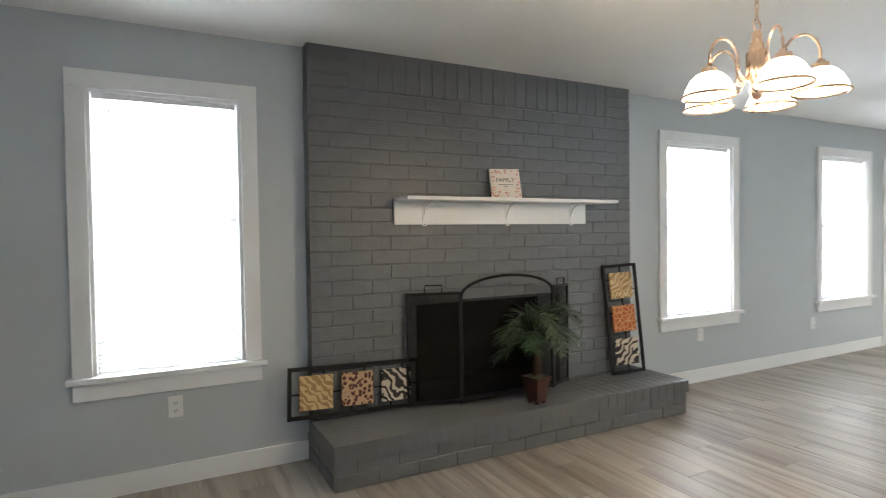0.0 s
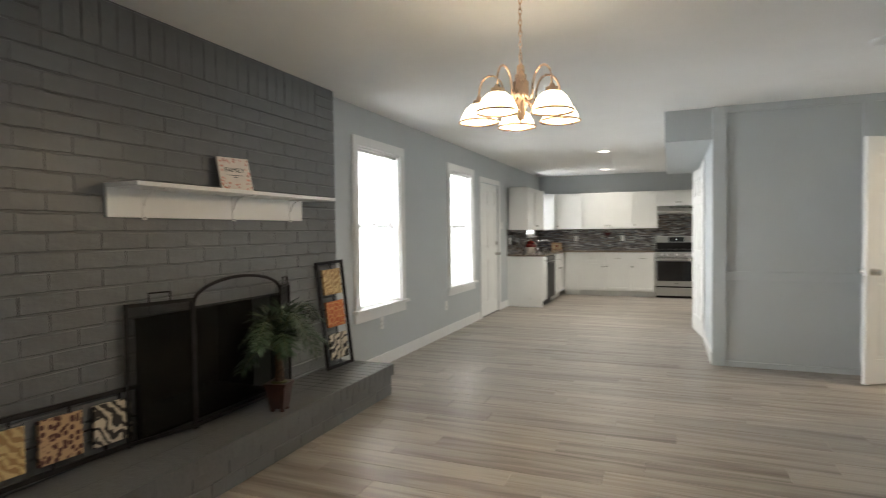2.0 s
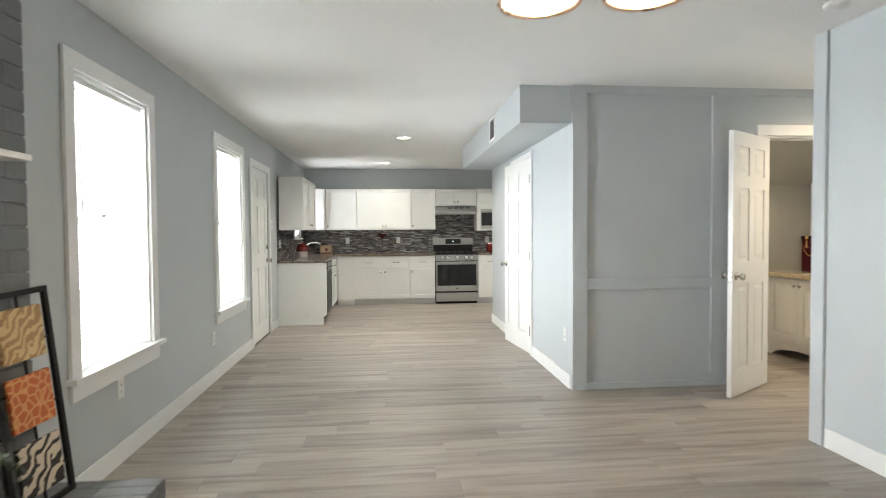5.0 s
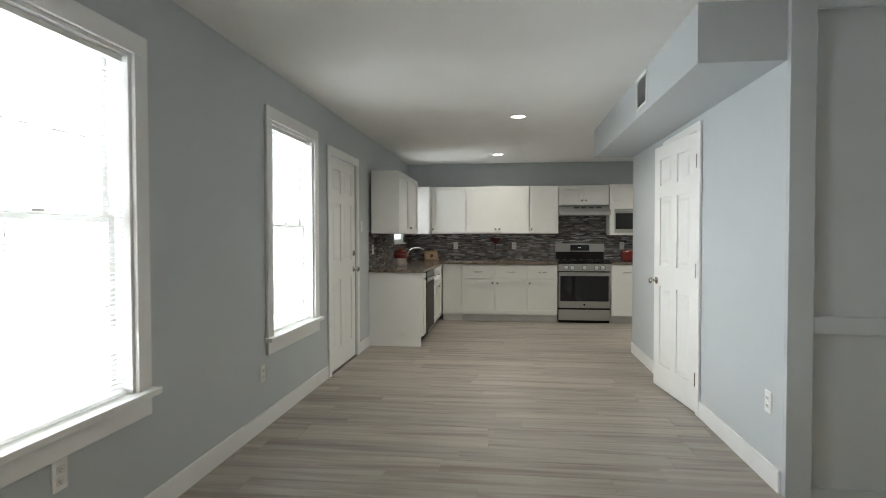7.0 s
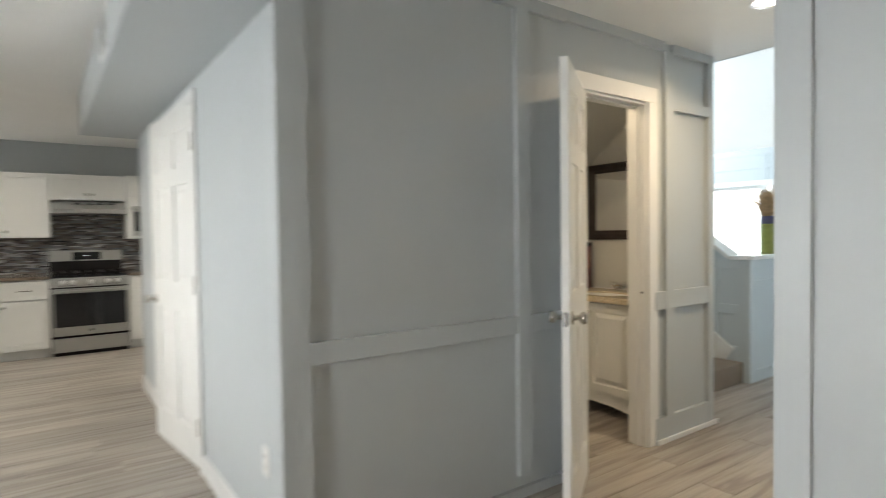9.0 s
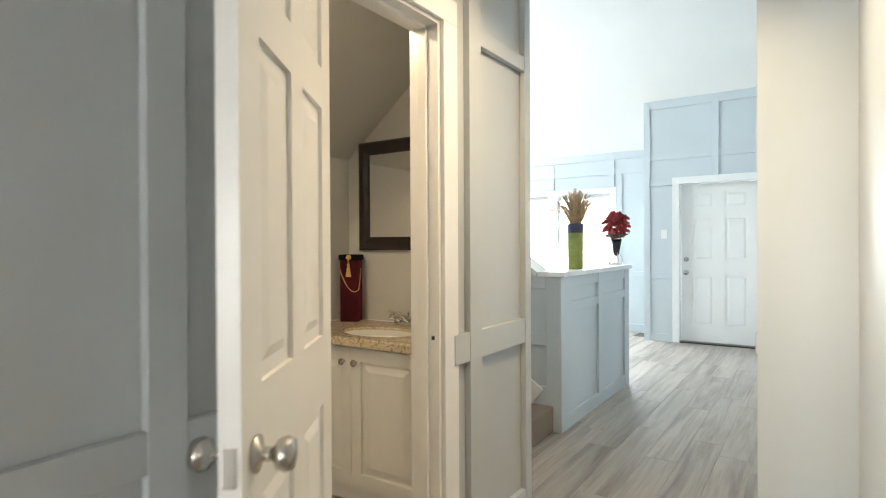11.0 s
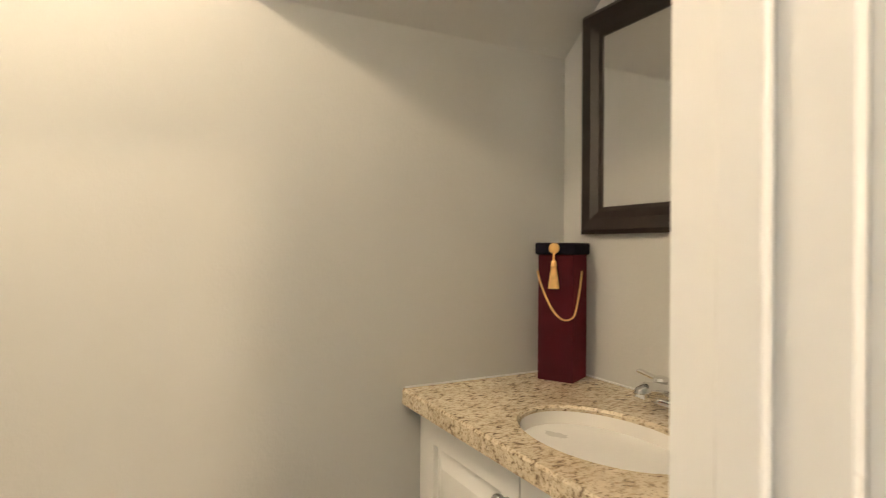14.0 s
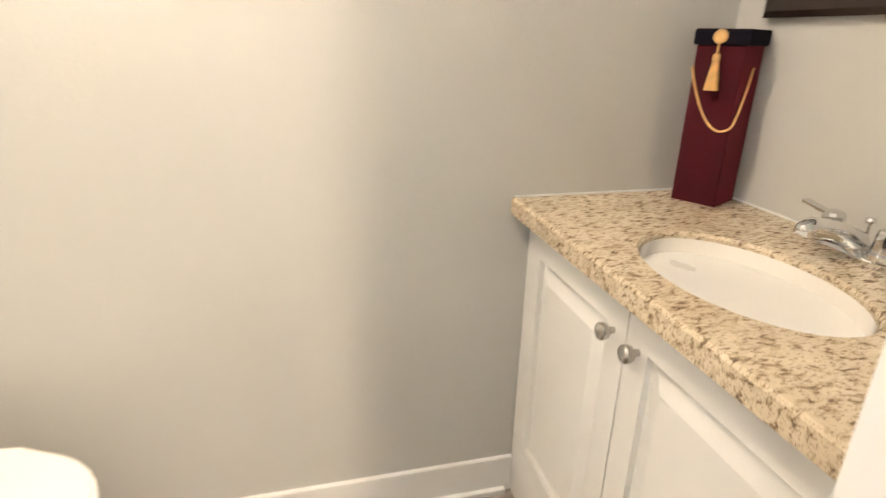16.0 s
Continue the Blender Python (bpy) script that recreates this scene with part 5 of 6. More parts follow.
def base_unit(m, w, label, doors=1, drawer=True, knob_side=1, depth=0.60, h=0.865):
    e = thing("base_cabinet", label, "cabinet", m, group="kitchen base cabinets")
    part("body", boxes((0, w, 0.03, depth, 0.105, h), (0, 0.016, 0.0, 0.03, 0.105, h), (w - 0.016, w, 0.0, 0.03, 0.105, h), (0.016, w - 0.016, 0.0, 0.03, 0.105, 0.121)), CABW, e)
    part("toe_kick", boxes((0, w, 0.06, depth, 0.0, 0.105)), TOE, e)
    zt = h - 0.012
    zd = 0.645 if drawer else zt
    if drawer:
        shaker("drawer_front", 0.002, w - 0.002, 0.65, zt, 0.0, e, pull=0.75, rail=0.045)
    dw = w / doors
    for k in range(doors):
        side = knob_side if doors == 1 else (1 if k == 0 else -1)
        kx = (k + 1) * dw - 0.035 if side > 0 else k * dw + 0.035
        shaker("door", k * dw + 0.002, (k + 1) * dw - 0.002, 0.115, zd, 0.0, e, knob=(kx, zd - 0.06))
    return e


def wall_unit(m, w, h, label, doors=1, knob_side=1, depth=0.31):
    e = thing("wall_cabinet", label, "cabinet", m, group="kitchen wall cabinets")
    part("body", boxes((0, w, 0.03, depth, 0, h), (0, 0.003, 0, 0.03, 0, h), (w - 0.003, w, 0, 0.03, 0, h)), CABW, e)
    dw = w / doors
    for k in range(doors):
        side = knob_side if doors == 1 else (1 if k == 0 else -1)
        kx = (k + 1) * dw - 0.03 if side > 0 else k * dw + 0.03
        shaker("door", k * dw + 0.002, (k + 1) * dw - 0.002, 0.002, h - 0.002, 0.0, e, knob=(kx, 0.07))
    return e


FX = 8.46   # base fronts on the end wall
UX = 8.765  # wall cabinet fronts
white = "white shaker %s under the granite worktop"


def east(x, y, z):
    return pose(x, y, z, 0, 0, -90)


part_f = thing("corner_filler", "white corner filler panel of the base cabinets", "cabinet panel")
part("panel", boxes((FX, XK, -0.93, -0.64, 0.105, 0.865), (FX + 0.06, XK, -0.93, -0.64, 0, 0.105)), CABW, part_f)
base_unit(east(FX, -0.932, 0), 0.498, white % "base cabinet with a drawer", 1)
base_unit(east(FX, -1.432, 0), 0.476, white % "base cabinet with a drawer", 1, knob_side=-1)
base_unit(east(FX, -1.910, 0), 0.446, white % "base cabinet with a drawer", 1, knob_side=-1)
base_unit(east(FX, -3.128, 0), 0.46, white % "base cabinet beside the range", 1, knob_side=1)
base_unit(pose(7.40, -0.62, 0), 0.86, white % "sink base cabinet with two doors", 2, drawer=True)
base_unit(pose(6.47, -0.62, 0), 0.24, white % "narrow end cabinet", 1, drawer=False, knob_side=-1)
e = thing("end_panel", "white painted end panel of the base cabinets", "cabinet panel")
part("panel", boxes((6.45, 6.468, -0.62, -0.002, 0.0, 0.865)), CABW, e)
part("base_strip", boxes((6.438, 6.45, -0.60, -0.002, 0, 0.03), bevel=0.003), TRIM, e)
e = thing("corner_cabinet", "white blind corner base cabinet", "cabinet")
part("body", boxes((8.262, XK, -0.62, -0.002, 0.105, 0.865)), CABW, e)
# dishwasher
MAROON = mat("maroon_glass", (0.06, 0.006, 0.008), 0.15)
TAN = mat("tan_print", (0.30, 0.22, 0.13), 0.6, vary=0.3, scale=40)
DIGIT = glow_mat("clock_led", (0.8, 0.95, 1.0), 1.6)
DARKSTEEL = mat("black_door_skin", (0.014, 0.014, 0.014), 0.42, 0.0, vary=0.05, scale=30, spec=0.3)
e = thing("dishwasher", "black dishwasher with a steel handle under the worktop", "dishwasher", pose(6.72, -0.62, 0))
part("body", boxes((0, 0.67, 0.0, 0.58, 0.10, 0.862)), BLACK, e)
part("door", boxes((0.004, 0.666, -0.03, -0.001, 0.12, 0.72), bevel=0.004), DARKSTEEL, e, "black door")
part("control_panel", boxes((0.004, 0.666, -0.035, -0.001, 0.725, 0.86), bevel=0.004), DARKGLASS, e)
part("handle", tube(bmesh.new(), [(0.08, -0.035, 0.77), (0.08, -0.065, 0.77), (0.59, -0.065, 0.77), (0.59, -0.035, 0.77)], 0.009, 8), STEEL, e)
part("toe_panel", boxes((0.0, 0.67, 0.05, 0.07, 0.0, 0.10)), BLACK, e)
# worktops and splashback
e = thing("worktop", "dark brown speckled granite L-shaped worktop", "countertop")
part("slab", boxes((6.43, XK - 0.002, -0.655, -0.002, 0.866, 0.90), (FX - 0.035, XK - 0.002, -2.358, -0.655, 0.866, 0.90), bevel=0.003), GRANITEK, e)
e = thing("worktop", "short dark granite worktop beside the range", "countertop")
part("slab", boxes((FX - 0.035, XK - 0.002, -3.60, -3.128, 0.866, 0.90), bevel=0.003), GRANITEK, e)
struct("splashback", boxes((XK - 0.008, XK - 0.001, -4.0, -0.004, 0.90, 1.34), (XK - 0.008, XK - 0.001, -3.15, -2.36, 1.34, 1.75), (6.45, KW[0], -0.008, -0.001, 0.90, 1.34), (KW[1], XK - 0.008, -0.008, -0.001, 0.90, 1.34), (KW[0], KW[1], -0.008, -0.001, 0.90, KW[2] - 0.02)), MOSAIC, "dark grey and brown glass mosaic strip tiles", "tiles")
# wall cabinets
wz, wh = 1.325, 0.735
wl = "white shaker wall cabinet above the worktop"
wall_unit(east(UX, -0.425, wz), 0.545, wh, wl, 1, knob_side=-1)
wall_unit(east(UX, -0.972, wz), 0.976, wh, wl, 2)
wall_unit(east(UX, -1.950, wz), 0.442, wh, wl, 1, knob_side=-1)
wall_unit(east(UX, -2.394, 1.755), 0.752, wz + wh - 1.755, "short white shaker cabinet above the range hood", 2)
wall_unit(pose(6.45, -0.345, wz), 1.32, wh, wl, 2)
e = thing("wall_cabinet", "white corner wall cabinet beside the kitchen window", "cabinet", group="kitchen wall cabinets")
part("body", boxes((8.66, XK - 0.002, -0.40, -0.002, wz, wz + wh)), CABW, e)
part("door", boxes((8.68, UX - 0.002, -0.42, -0.401, wz + 0.002, wz + wh - 0.002), bevel=0.002), CABW, e)
e = thing("microwave_cabinet", "white cabinet tower with a built-in microwave shelf", "cabinet", east(UX - 0.02, -3.155, 0))
part("body", boxes((0, 0.70, 0, 0.33, 1.30, 1.335), (0, 0.07, 0, 0.33, 1.335, 2.07), (0.63, 0.70, 0, 0.33, 1.335, 2.07), (0.07, 0.63, 0, 0.33, 1.70, 2.07), (0.07, 0.63, 0.30, 0.33, 1.335, 1.70)), CABW, e)
shaker("door", 0.03, 0.67, 1.81, 2.06, 0.0, e, knob=(0.52, 1.93))
mw = thing("microwave", "stainless microwave with a dark glass door", "microwave", east(UX - 0.02, -3.155, 0))
part("body", boxes((0.075, 0.625, 0.012, 0.29, 1.3355, 1.695)), STEEL, mw)
part("window", boxes((0.09, 0.50, 0.002, 0.0115, 1.39, 1.63), bevel=0.002), DARKGLASS, mw)
part("control_panel", boxes((0.505, 0.62, 0.002, 0.0115, 1.36, 1.68)), DARKGLASS, mw)
part("handle", tube(bmesh.new(), [(0.09, 0.002, 1.66), (0.09, -0.02, 1.66), (0.5, -0.02, 1.66), (0.5, 0.002, 1.66)], 0.008, 8), STEEL, mw)
# range hood
hood = thing("range_hood", "slim stainless range hood under the cabinet", "range hood", east(8.58, -2.394, 0))
bm = bmesh.new()
q = [bm.verts.new((x, y, z)) for x in (0.0, 0.75) for y, z in ((0.0, 1.60), (0.0, 1.645), (0.19, 1.752), (0.49, 1.752), (0.49, 1.60))]
for f in ((4, 3, 2, 1, 0), (5, 6, 7, 8, 9), (0, 1, 6, 5), (1, 2, 7, 6), (2, 3, 8, 7), (3, 4, 9, 8), (4, 0, 5, 9)):
    bm.faces.new([q[i] for i in f])
bmesh.ops.recalc_face_normals(bm, faces=bm.faces)
part("canopy", bm, STEEL, hood)
part("vent_slots", boxes(*[(0.22 + 0.11 * k, 0.30 + 0.11 * k, 0.10, 0.14, 1.704, 1.722) for k in range(4)]), INK_AND_HOLE, hood)
part("lip", boxes((0.005, 0.745, -0.004, 0.0, 1.598, 1.648), bevel=0.002), STEEL, hood)
# range
KNOBSTEEL = mat("bright_steel", (0.78, 0.78, 0.77), 0.4, 0.6, vary=0.02)
rg = thing("gas_range", "stainless gas range with black oven window and five knobs", "range", east(8.41, -2.363, 0))
part("body", boxes((0.0, 0.755, 0.03, 0.64, 0.06, 0.88)), BLACK, rg)
part("kick_plate", boxes((0.01, 0.745, 0.05, 0.08, 0.0, 0.06)), BLACK, rg)
part("drawer", boxes((0.006, 0.749, 0.0, 0.0295, 0.045, 0.198), bevel=0.004), STEEL, rg, "stainless storage drawer")
od = part("oven_door", boxes((0.006, 0.749, 0.0, 0.0295, 0.226, 0.752), bevel=0.005), STEEL, rg, "stainless oven door")
part("oven_window", boxes((0.030, 0.725, -0.003, 0.0, 0.325, 0.700), bevel=0.002), DARKGLASS, od)
part("handle", tube(bmesh.new(), [(0.07, 0.0, 0.72), (0.07, -0.04, 0.725), (0.685, -0.04, 0.725), (0.685, 0.0, 0.72)], 0.011, 10), STEEL, od)
part("badge", lathe(bmesh.new(), [(0, 0.003), (0.013, 0.002), (0.014, 0)], 16, Matrix.Translation((0.378, 0, 0.275)) @ Matrix.Rotation(radians(90), 4, "X")), BLACK, od)
part("control_strip", boxes((0.0, 0.755, 0.0, 0.0295, 0.768, 0.872), bevel=0.005), STEEL, rg)
for x in (0.115, 0.205, 0.378, 0.55, 0.64):
    part("knob_collar", lathe(bmesh.new(), [(0.037, 0), (0.037, 0.004), (0, 0.004)], 18, Matrix.Translation((x, 0.0, 0.82)) @ Matrix.Rotation(radians(90), 4, "X")), INK_AND_HOLE, rg)
    part("control_knob", lathe(bmesh.new(), [(0.031, 0.004), (0.031, 0.008), (0.028, 0.012), (0.025, 0.036), (0, 0.038)], 18, Matrix.Translation((x, 0.0, 0.82)) @ Matrix.Rotation(radians(90), 4, "X")), KNOBSTEEL, rg, "", True)
part("cooktop", boxes((0.0, 0.755, 0.03, 0.57, 0.881, 0.895)), DARKGLASS, rg)
for x in (0.13, 0.378, 0.625):
    g = part("grate", boxes((x - 0.115, x + 0.115, 0.07, 0.082, 0.915, 0.928), (x - 0.115, x + 0.115, 0.53, 0.542, 0.915, 0.928), (x - 0.115, x - 0.103, 0.082, 0.53, 0.915, 0.928), (x + 0.103, x + 0.115, 0.082, 0.53, 0.915, 0.928), (x - 0.006, x + 0.006, 0.082, 0.53, 0.917, 0.928), (x - 0.109, x - 0.103, 0.07, 0.08, 0.895, 0.915), (x + 0.103, x + 0.109, 0.07, 0.08, 0.895, 0.915)), BLACK, rg, "cast iron grate")
bk = part("back_panel", boxes((0.0, 0.755, 0.59, 0.64, 0.881, 1.165), bevel=0.006), STEEL, rg)
part("display", boxes((0.235, 0.525, 0.586, 0.5905, 1.055, 1.145)), DARKGLASS, bk)
part("clock_digits", boxes((0.360, 0.372, 0.585, 0.5862, 1.098, 1.108), (0.380, 0.392, 0.585, 0.5862, 1.098, 1.108)), DIGIT, bk, "lit clock digits")
# solid black strip, no gap: shade put into colour on the lower panel
part("shadow_gap", boxes((0.005, 0.75, 0.586, 0.59, 0.90, 1.04)), BLACK, bk)
# sink tap and worktop clutter
tap = thing("kitchen_tap", "chrome arched kitchen tap", "tap", pose(8.25, -0.12, 0.9005))
part("base", lathe(bmesh.new(), [(0, 0), (0.028, 0), (0.026, 0.03), (0.016, 0.06), (0, 0.06)], 18), CHROME, tap, "", True)
part("spout", tube(bmesh.new(), [(0, 0, 0.05), (0, -0.03, 0.16), (0, -0.10, 0.21), (0, -0.20, 0.215), (0, -0.26, 0.18)], [0.013, 0.013, 0.012, 0.012, 0.011], 10), CHROME, tap, "", True)
part("lever", tube(bmesh.new(), [(0.02, 0, 0.05), (0.07, 0.0, 0.10)], 0.007, 8), CHROME, tap)
jar = thing("cookie_jar", "red and cream painted cookie jar with lid", "jar", pose(7.30, -0.22, 0.9005))
part("body", lathe(bmesh.new(), [(0, 0), (0.075, 0), (0.088, 0.03), (0.092, 0.12), (0.085, 0.15), (0, 0.15)], 24), PAPER, jar, "cream glazed body", True)
part("band", lathe(bmesh.new(), [(0.094, 0.10), (0.098, 0.13), (0.090, 0.165), (0.07, 0.175), (0.07, 0.15)], 24), RED, jar, "red glazed shoulder", True)
ld = part("lid", lathe(bmesh.new(), [(0.075, 0.175), (0.078, 0.185), (0.06, 0.21), (0.02, 0.225), (0, 0.226)], 24), RED, jar, "red lid", True)
part("handle", tube(bmesh.new(), [(-0.03, 0, 0.215), (-0.025, 0, 0.245), (0.025, 0, 0.245), (0.03, 0, 0.215)], 0.007, 8), WOOD, ld)
part("flower", boxes((-0.06, 0.06, -0.094, -0.088, 0.04, 0.10), bevel=0.002), RED, jar, "red painted flower")
pk = thing("picture_block", "small framed picture standing on the worktop", "picture", pose(8.86, -0.41, 0.9005, -10, 0, -60))
part("frame", boxes((-0.12, 0.12, -0.015, 0, 0, 0.15), bevel=0.003), WOOD, pk)
part("picture", boxes((-0.095, 0.095, -0.017, -0.015, 0.022, 0.128)), TAN, pk, "cream printed picture")
part("apple_print", boxes((-0.025, 0.025, -0.0185, -0.017, 0.045, 0.095), bevel=0.001), RED, pk)
orn = thing("wall_ornament", "red glass funnel ornament on the tiles", "ornament", pose(XK - 0.009, -1.42, 1.17, 0, 0, -90))
bm = bmesh.new()
q = [bm.verts.new(c) for c in ((-0.10, -0.002, 0.08), (0.10, -0.002, 0.08), (0.012, -0.004, 0.0), (-0.012, -0.004, 0.0), (-0.09, -0.03, 0.082), (0.09, -0.03, 0.082), (0.01, -0.015, 0.002), (-0.01, -0.015, 0.002))]
for f in ((0, 1, 2, 3), (7, 6, 5, 4), (0, 4, 5, 1), (1, 5, 6, 2), (2, 6, 7, 3), (3, 7, 4, 0)):
    bm.faces.new([q[i] for i in f])
bmesh.ops.recalc_face_normals(bm, faces=bm.faces)
part("cup", bm, MAROON, orn)
part("stem", boxes((-0.006, 0.006, -0.012, -0.002, -0.10, 0.0)), MAROON, orn)
tst = thing("toaster", "small red toaster on the worktop", "toaster", pose(8.80, -3.47, 0.9005))
part("body", boxes((-0.08, 0.08, -0.13, 0.13, 0.008, 0.17), bevel=0.02), RED, tst, "red enamel body")
part("slot", boxes((-0.03, -0.012, -0.10, 0.10, 0.168, 0.172)), INK_AND_HOLE, tst)
part("slot", boxes((0.012, 0.03, -0.10, 0.10, 0.168, 0.172)), INK_AND_HOLE, tst)
part("base", boxes((-0.07, 0.07, -0.12, 0.12, 0.0, 0.008)), BLACK, tst)
for y in (-0.78, -1.72, -3.40):
    outlet(east(XK - 0.008, y, 1.13))
outlet(pose(6.62, -0.008, 1.13))

# ---- bathroom ----
van = thing("vanity_cabinet", "white two-door vanity with raised panels and arched base", "vanity")
VF = -5.505
part("body", boxes((3.07, BX - 0.002, BW + 0.002, VF, 0.16, 0.812)), CABW, van)
bm = bmesh.new()
n = 16
xa, xb = 3.07, BX - 0.002
prev = None
for i in range(n + 1):
    x = xa + (xb - xa) * i / n
    u = abs(2 * i / n - 1)
    zc = 0.0 if u > 0.86 else 0.09 * math.sqrt(max(0, 1 - (u / 0.86) ** 2))
    cur = [bm.verts.new((x, y, z)) for y in (VF, VF - 0.02) for z in (zc, 0.16)]
    if prev:
        for f in ((0, 1, 1, 0),):
            bm.faces.new((prev[0], cur[0], cur[1], prev[1]))
            bm.faces.new((prev[3], cur[3], cur[2], prev[2]))
            bm.faces.new((prev[2], cur[2], cur[0], prev[0]))
            bm.faces.new((prev[1], cur[1], cur[3], prev[3]))
    prev = cur
bmesh.ops.recalc_face_normals(bm, faces=bm.faces)
part("arched_base", bm, CABW, van)


def vanity_door(x0, x1, z0, z1, knob_x):
    t = 0.020
    fr = 0.058
    bm = bmesh.new()
    for a in ((x0, x0 + fr, VF, VF + t, z0, z1), (x1 - fr, x1, VF, VF + t, z0, z1), (x0 + fr, x1 - fr, VF, VF + t, z0, z0 + fr), (x0 + fr, x1 - fr, VF, VF + t, z1 - fr, z1)):
        box(bm, *a)
    d = part("door", bm, CABW, van)
    bm = bmesh.new()
    rings = [[bm.verts.new((x, VF + y, z)) for x, z in ((x0 + fr + i, z0 + fr + i), (x1 - fr - i, z0 + fr + i), (x1 - fr - i, z1 - fr - i), (x0 + fr + i, z1 - fr - i))] for i, y in ((0, 0.008), (0.010, 0.008), (0.042, 0.0205))]
    for p, q in zip(rings, rings[1:]):
        for k in range(4):
            bm.faces.new((p[k], p[(k + 1) % 4], q[(k + 1) % 4], q[k]))
    bm.faces.new(rings[-1])
    bmesh.ops.recalc_face_normals(bm, faces=bm.faces)
    part("raised_panel", bm, CABW, d)
    km = Matrix.Translation((knob_x, VF + t, 0.735)) @ Matrix.Rotation(radians(-90), 4, "X")
    part("knob", lathe(bmesh.new(), [(0.006, 0), (0.006, 0.010), (0.013, 0.014), (0.0155, 0.020), (0.0155, 0.026), (0.013, 0.029), (0, 0.030)], 20, km), NICKEL, d, "satin nickel knob", True)


vanity_door(3.608, 4.010, 0.17, 0.80, 3.644)
vanity_door(3.200, 3.604, 0.17, 0.80, 3.570)

# granite top with an oval cut-out
SXC, SYC, SA, SB = 3.580, -5.66, 0.206, 0.138
top = thing("granite_countertop", "cream and brown speckled granite vanity top", "countertop")
bm = bmesh.new()
tz0, tz1 = 0.813, 0.852
tx0, tx1, ty0, ty1 = 3.055, BX - 0.002, BW + 0.002, -5.458
n = 48
loops = []
for z, grow, eg in ((tz1, 0.0, 0.0), (tz1 - 0.006, -0.004, 0.004), (tz0, -0.004, 0.004)):
    oval = [bm.verts.new((SXC + (SA + grow) * math.cos(2 * math.pi * i / n), SYC + (SB + grow) * math.sin(2 * math.pi * i / n), z)) for i in range(n)]
    rim = []
    for i in range(n):
        a = 2 * math.pi * i / n
        c, s = math.cos(a), math.sin(a)
        kx = ((tx1 - SXC) / c) if c > 1e-6 else ((tx0 - SXC) / c if c < -1e-6 else 1e9)
        ky = ((ty1 - SYC) / s) if s > 1e-6 else ((ty0 - SYC) / s if s < -1e-6 else 1e9)
        k = min(kx, ky)
        rim.append(bm.verts.new((SXC + k * c, SYC + k * s + (eg if ky < kx and s > 0 else 0), z)))
    for cx, cy in ((tx1, ty1), (tx0, ty1), (tx0, ty0), (tx1, ty0)):
        k = round(math.atan2(cy - SYC, cx - SXC) / (2 * math.pi) * n) % n
        rim[k].co = (cx, cy + (eg if cy > SYC else 0), z)
    loops.append((oval, rim))
for i in range(n):
    j = (i + 1) % n
    bm.faces.new((loops[0][0][i], loops[0][0][j], loops[0][1][j], loops[0][1][i]))
    for p, q in ((0, 1), (1, 2)):
        bm.faces.new((loops[p][0][j], loops[p][0][i], loops[q][0][i], loops[q][0][j]))
        bm.faces.new((loops[p][1][i], loops[p][1][j], loops[q][1][j], loops[q][1][i]))
part("slab", bm, GRANITE, top)
part("caulk", boxes((BX - 0.006, BX - 0.002, BW + 0.006, -5.462, tz1, tz1 + 0.004), (tx0, BX - 0.006, BW + 0.002, BW + 0.006, tz1, tz1 + 0.004)), TRIM, top, "white caulk line")
sink = thing("sink_basin", "white oval undermount ceramic basin", "sink")
bm = bmesh.new()
rings = []
for k in range(9):
    u = k / 8
    f = 0.965 * math.cos(u * math.pi / 2) ** 0.55 if k < 8 else 0.10
    z = tz1 - 0.012 - 0.155 * math.sin(u * math.pi / 2)
    rings.append([bm.verts.new((SXC + SA * f * math.cos(2 * math.pi * i / 48), SYC + SB * f * math.sin(2 * math.pi * i / 48), z)) for i in range(48)])
for p, q in zip(rings, rings[1:]):
    for i in range(48):
        j = (i + 1) % 48
        bm.faces.new((p[i], p[j], q[j], q[i]))
bm.faces.new(rings[-1])
bmesh.ops.recalc_face_normals(bm, faces=bm.faces)
for f in bm.faces:
    f.normal_flip()
part("bowl", bm, CERAMIC, sink, "", True)
part("drain", lathe(bmesh.new(), [(0, 0.0), (0.020, 0.0), (0.022, 0.003), (0.0, 0.005)], 20, Matrix.Translation((SXC, SYC, tz1 - 0.1665))), CHROME, sink, "chrome drain", True)

fau = thing("basin_tap", "chrome two-handle centerset basin tap", "tap", pose(3.605, -5.905, tz1, 0, 0, 180) @ Matrix.Rotation(radians(-3), 4, "Z"))
bm = bmesh.new()
n = 28
for z0, z1, s0, s1 in ((0, 0.012, 1.0, 1.0), (0.012, 0.020, 1.0, 0.86)):
    lo = [bm.verts.new((math.copysign(abs(math.cos(2 * math.pi * i / n)) ** 0.6, math.cos(2 * math.pi * i / n)) * 0.082 * s0, math.sin(2 * math.pi * i / n) * 0.028 * s0, z0)) for i in range(n)]
    hi = [bm.verts.new((math.copysign(abs(math.cos(2 * math.pi * i / n)) ** 0.6, math.cos(2 * math.pi * i / n)) * 0.082 * s1, math.sin(2 * math.pi * i / n) * 0.028 * s1, z1)) for i in range(n)]
    for i in range(n):
        bm.faces.new((lo[i], lo[(i + 1) % n], hi[(i + 1) % n], hi[i]))
bm.faces.new(hi)
part("base_plate", bm, CHROME, fau, "", True)
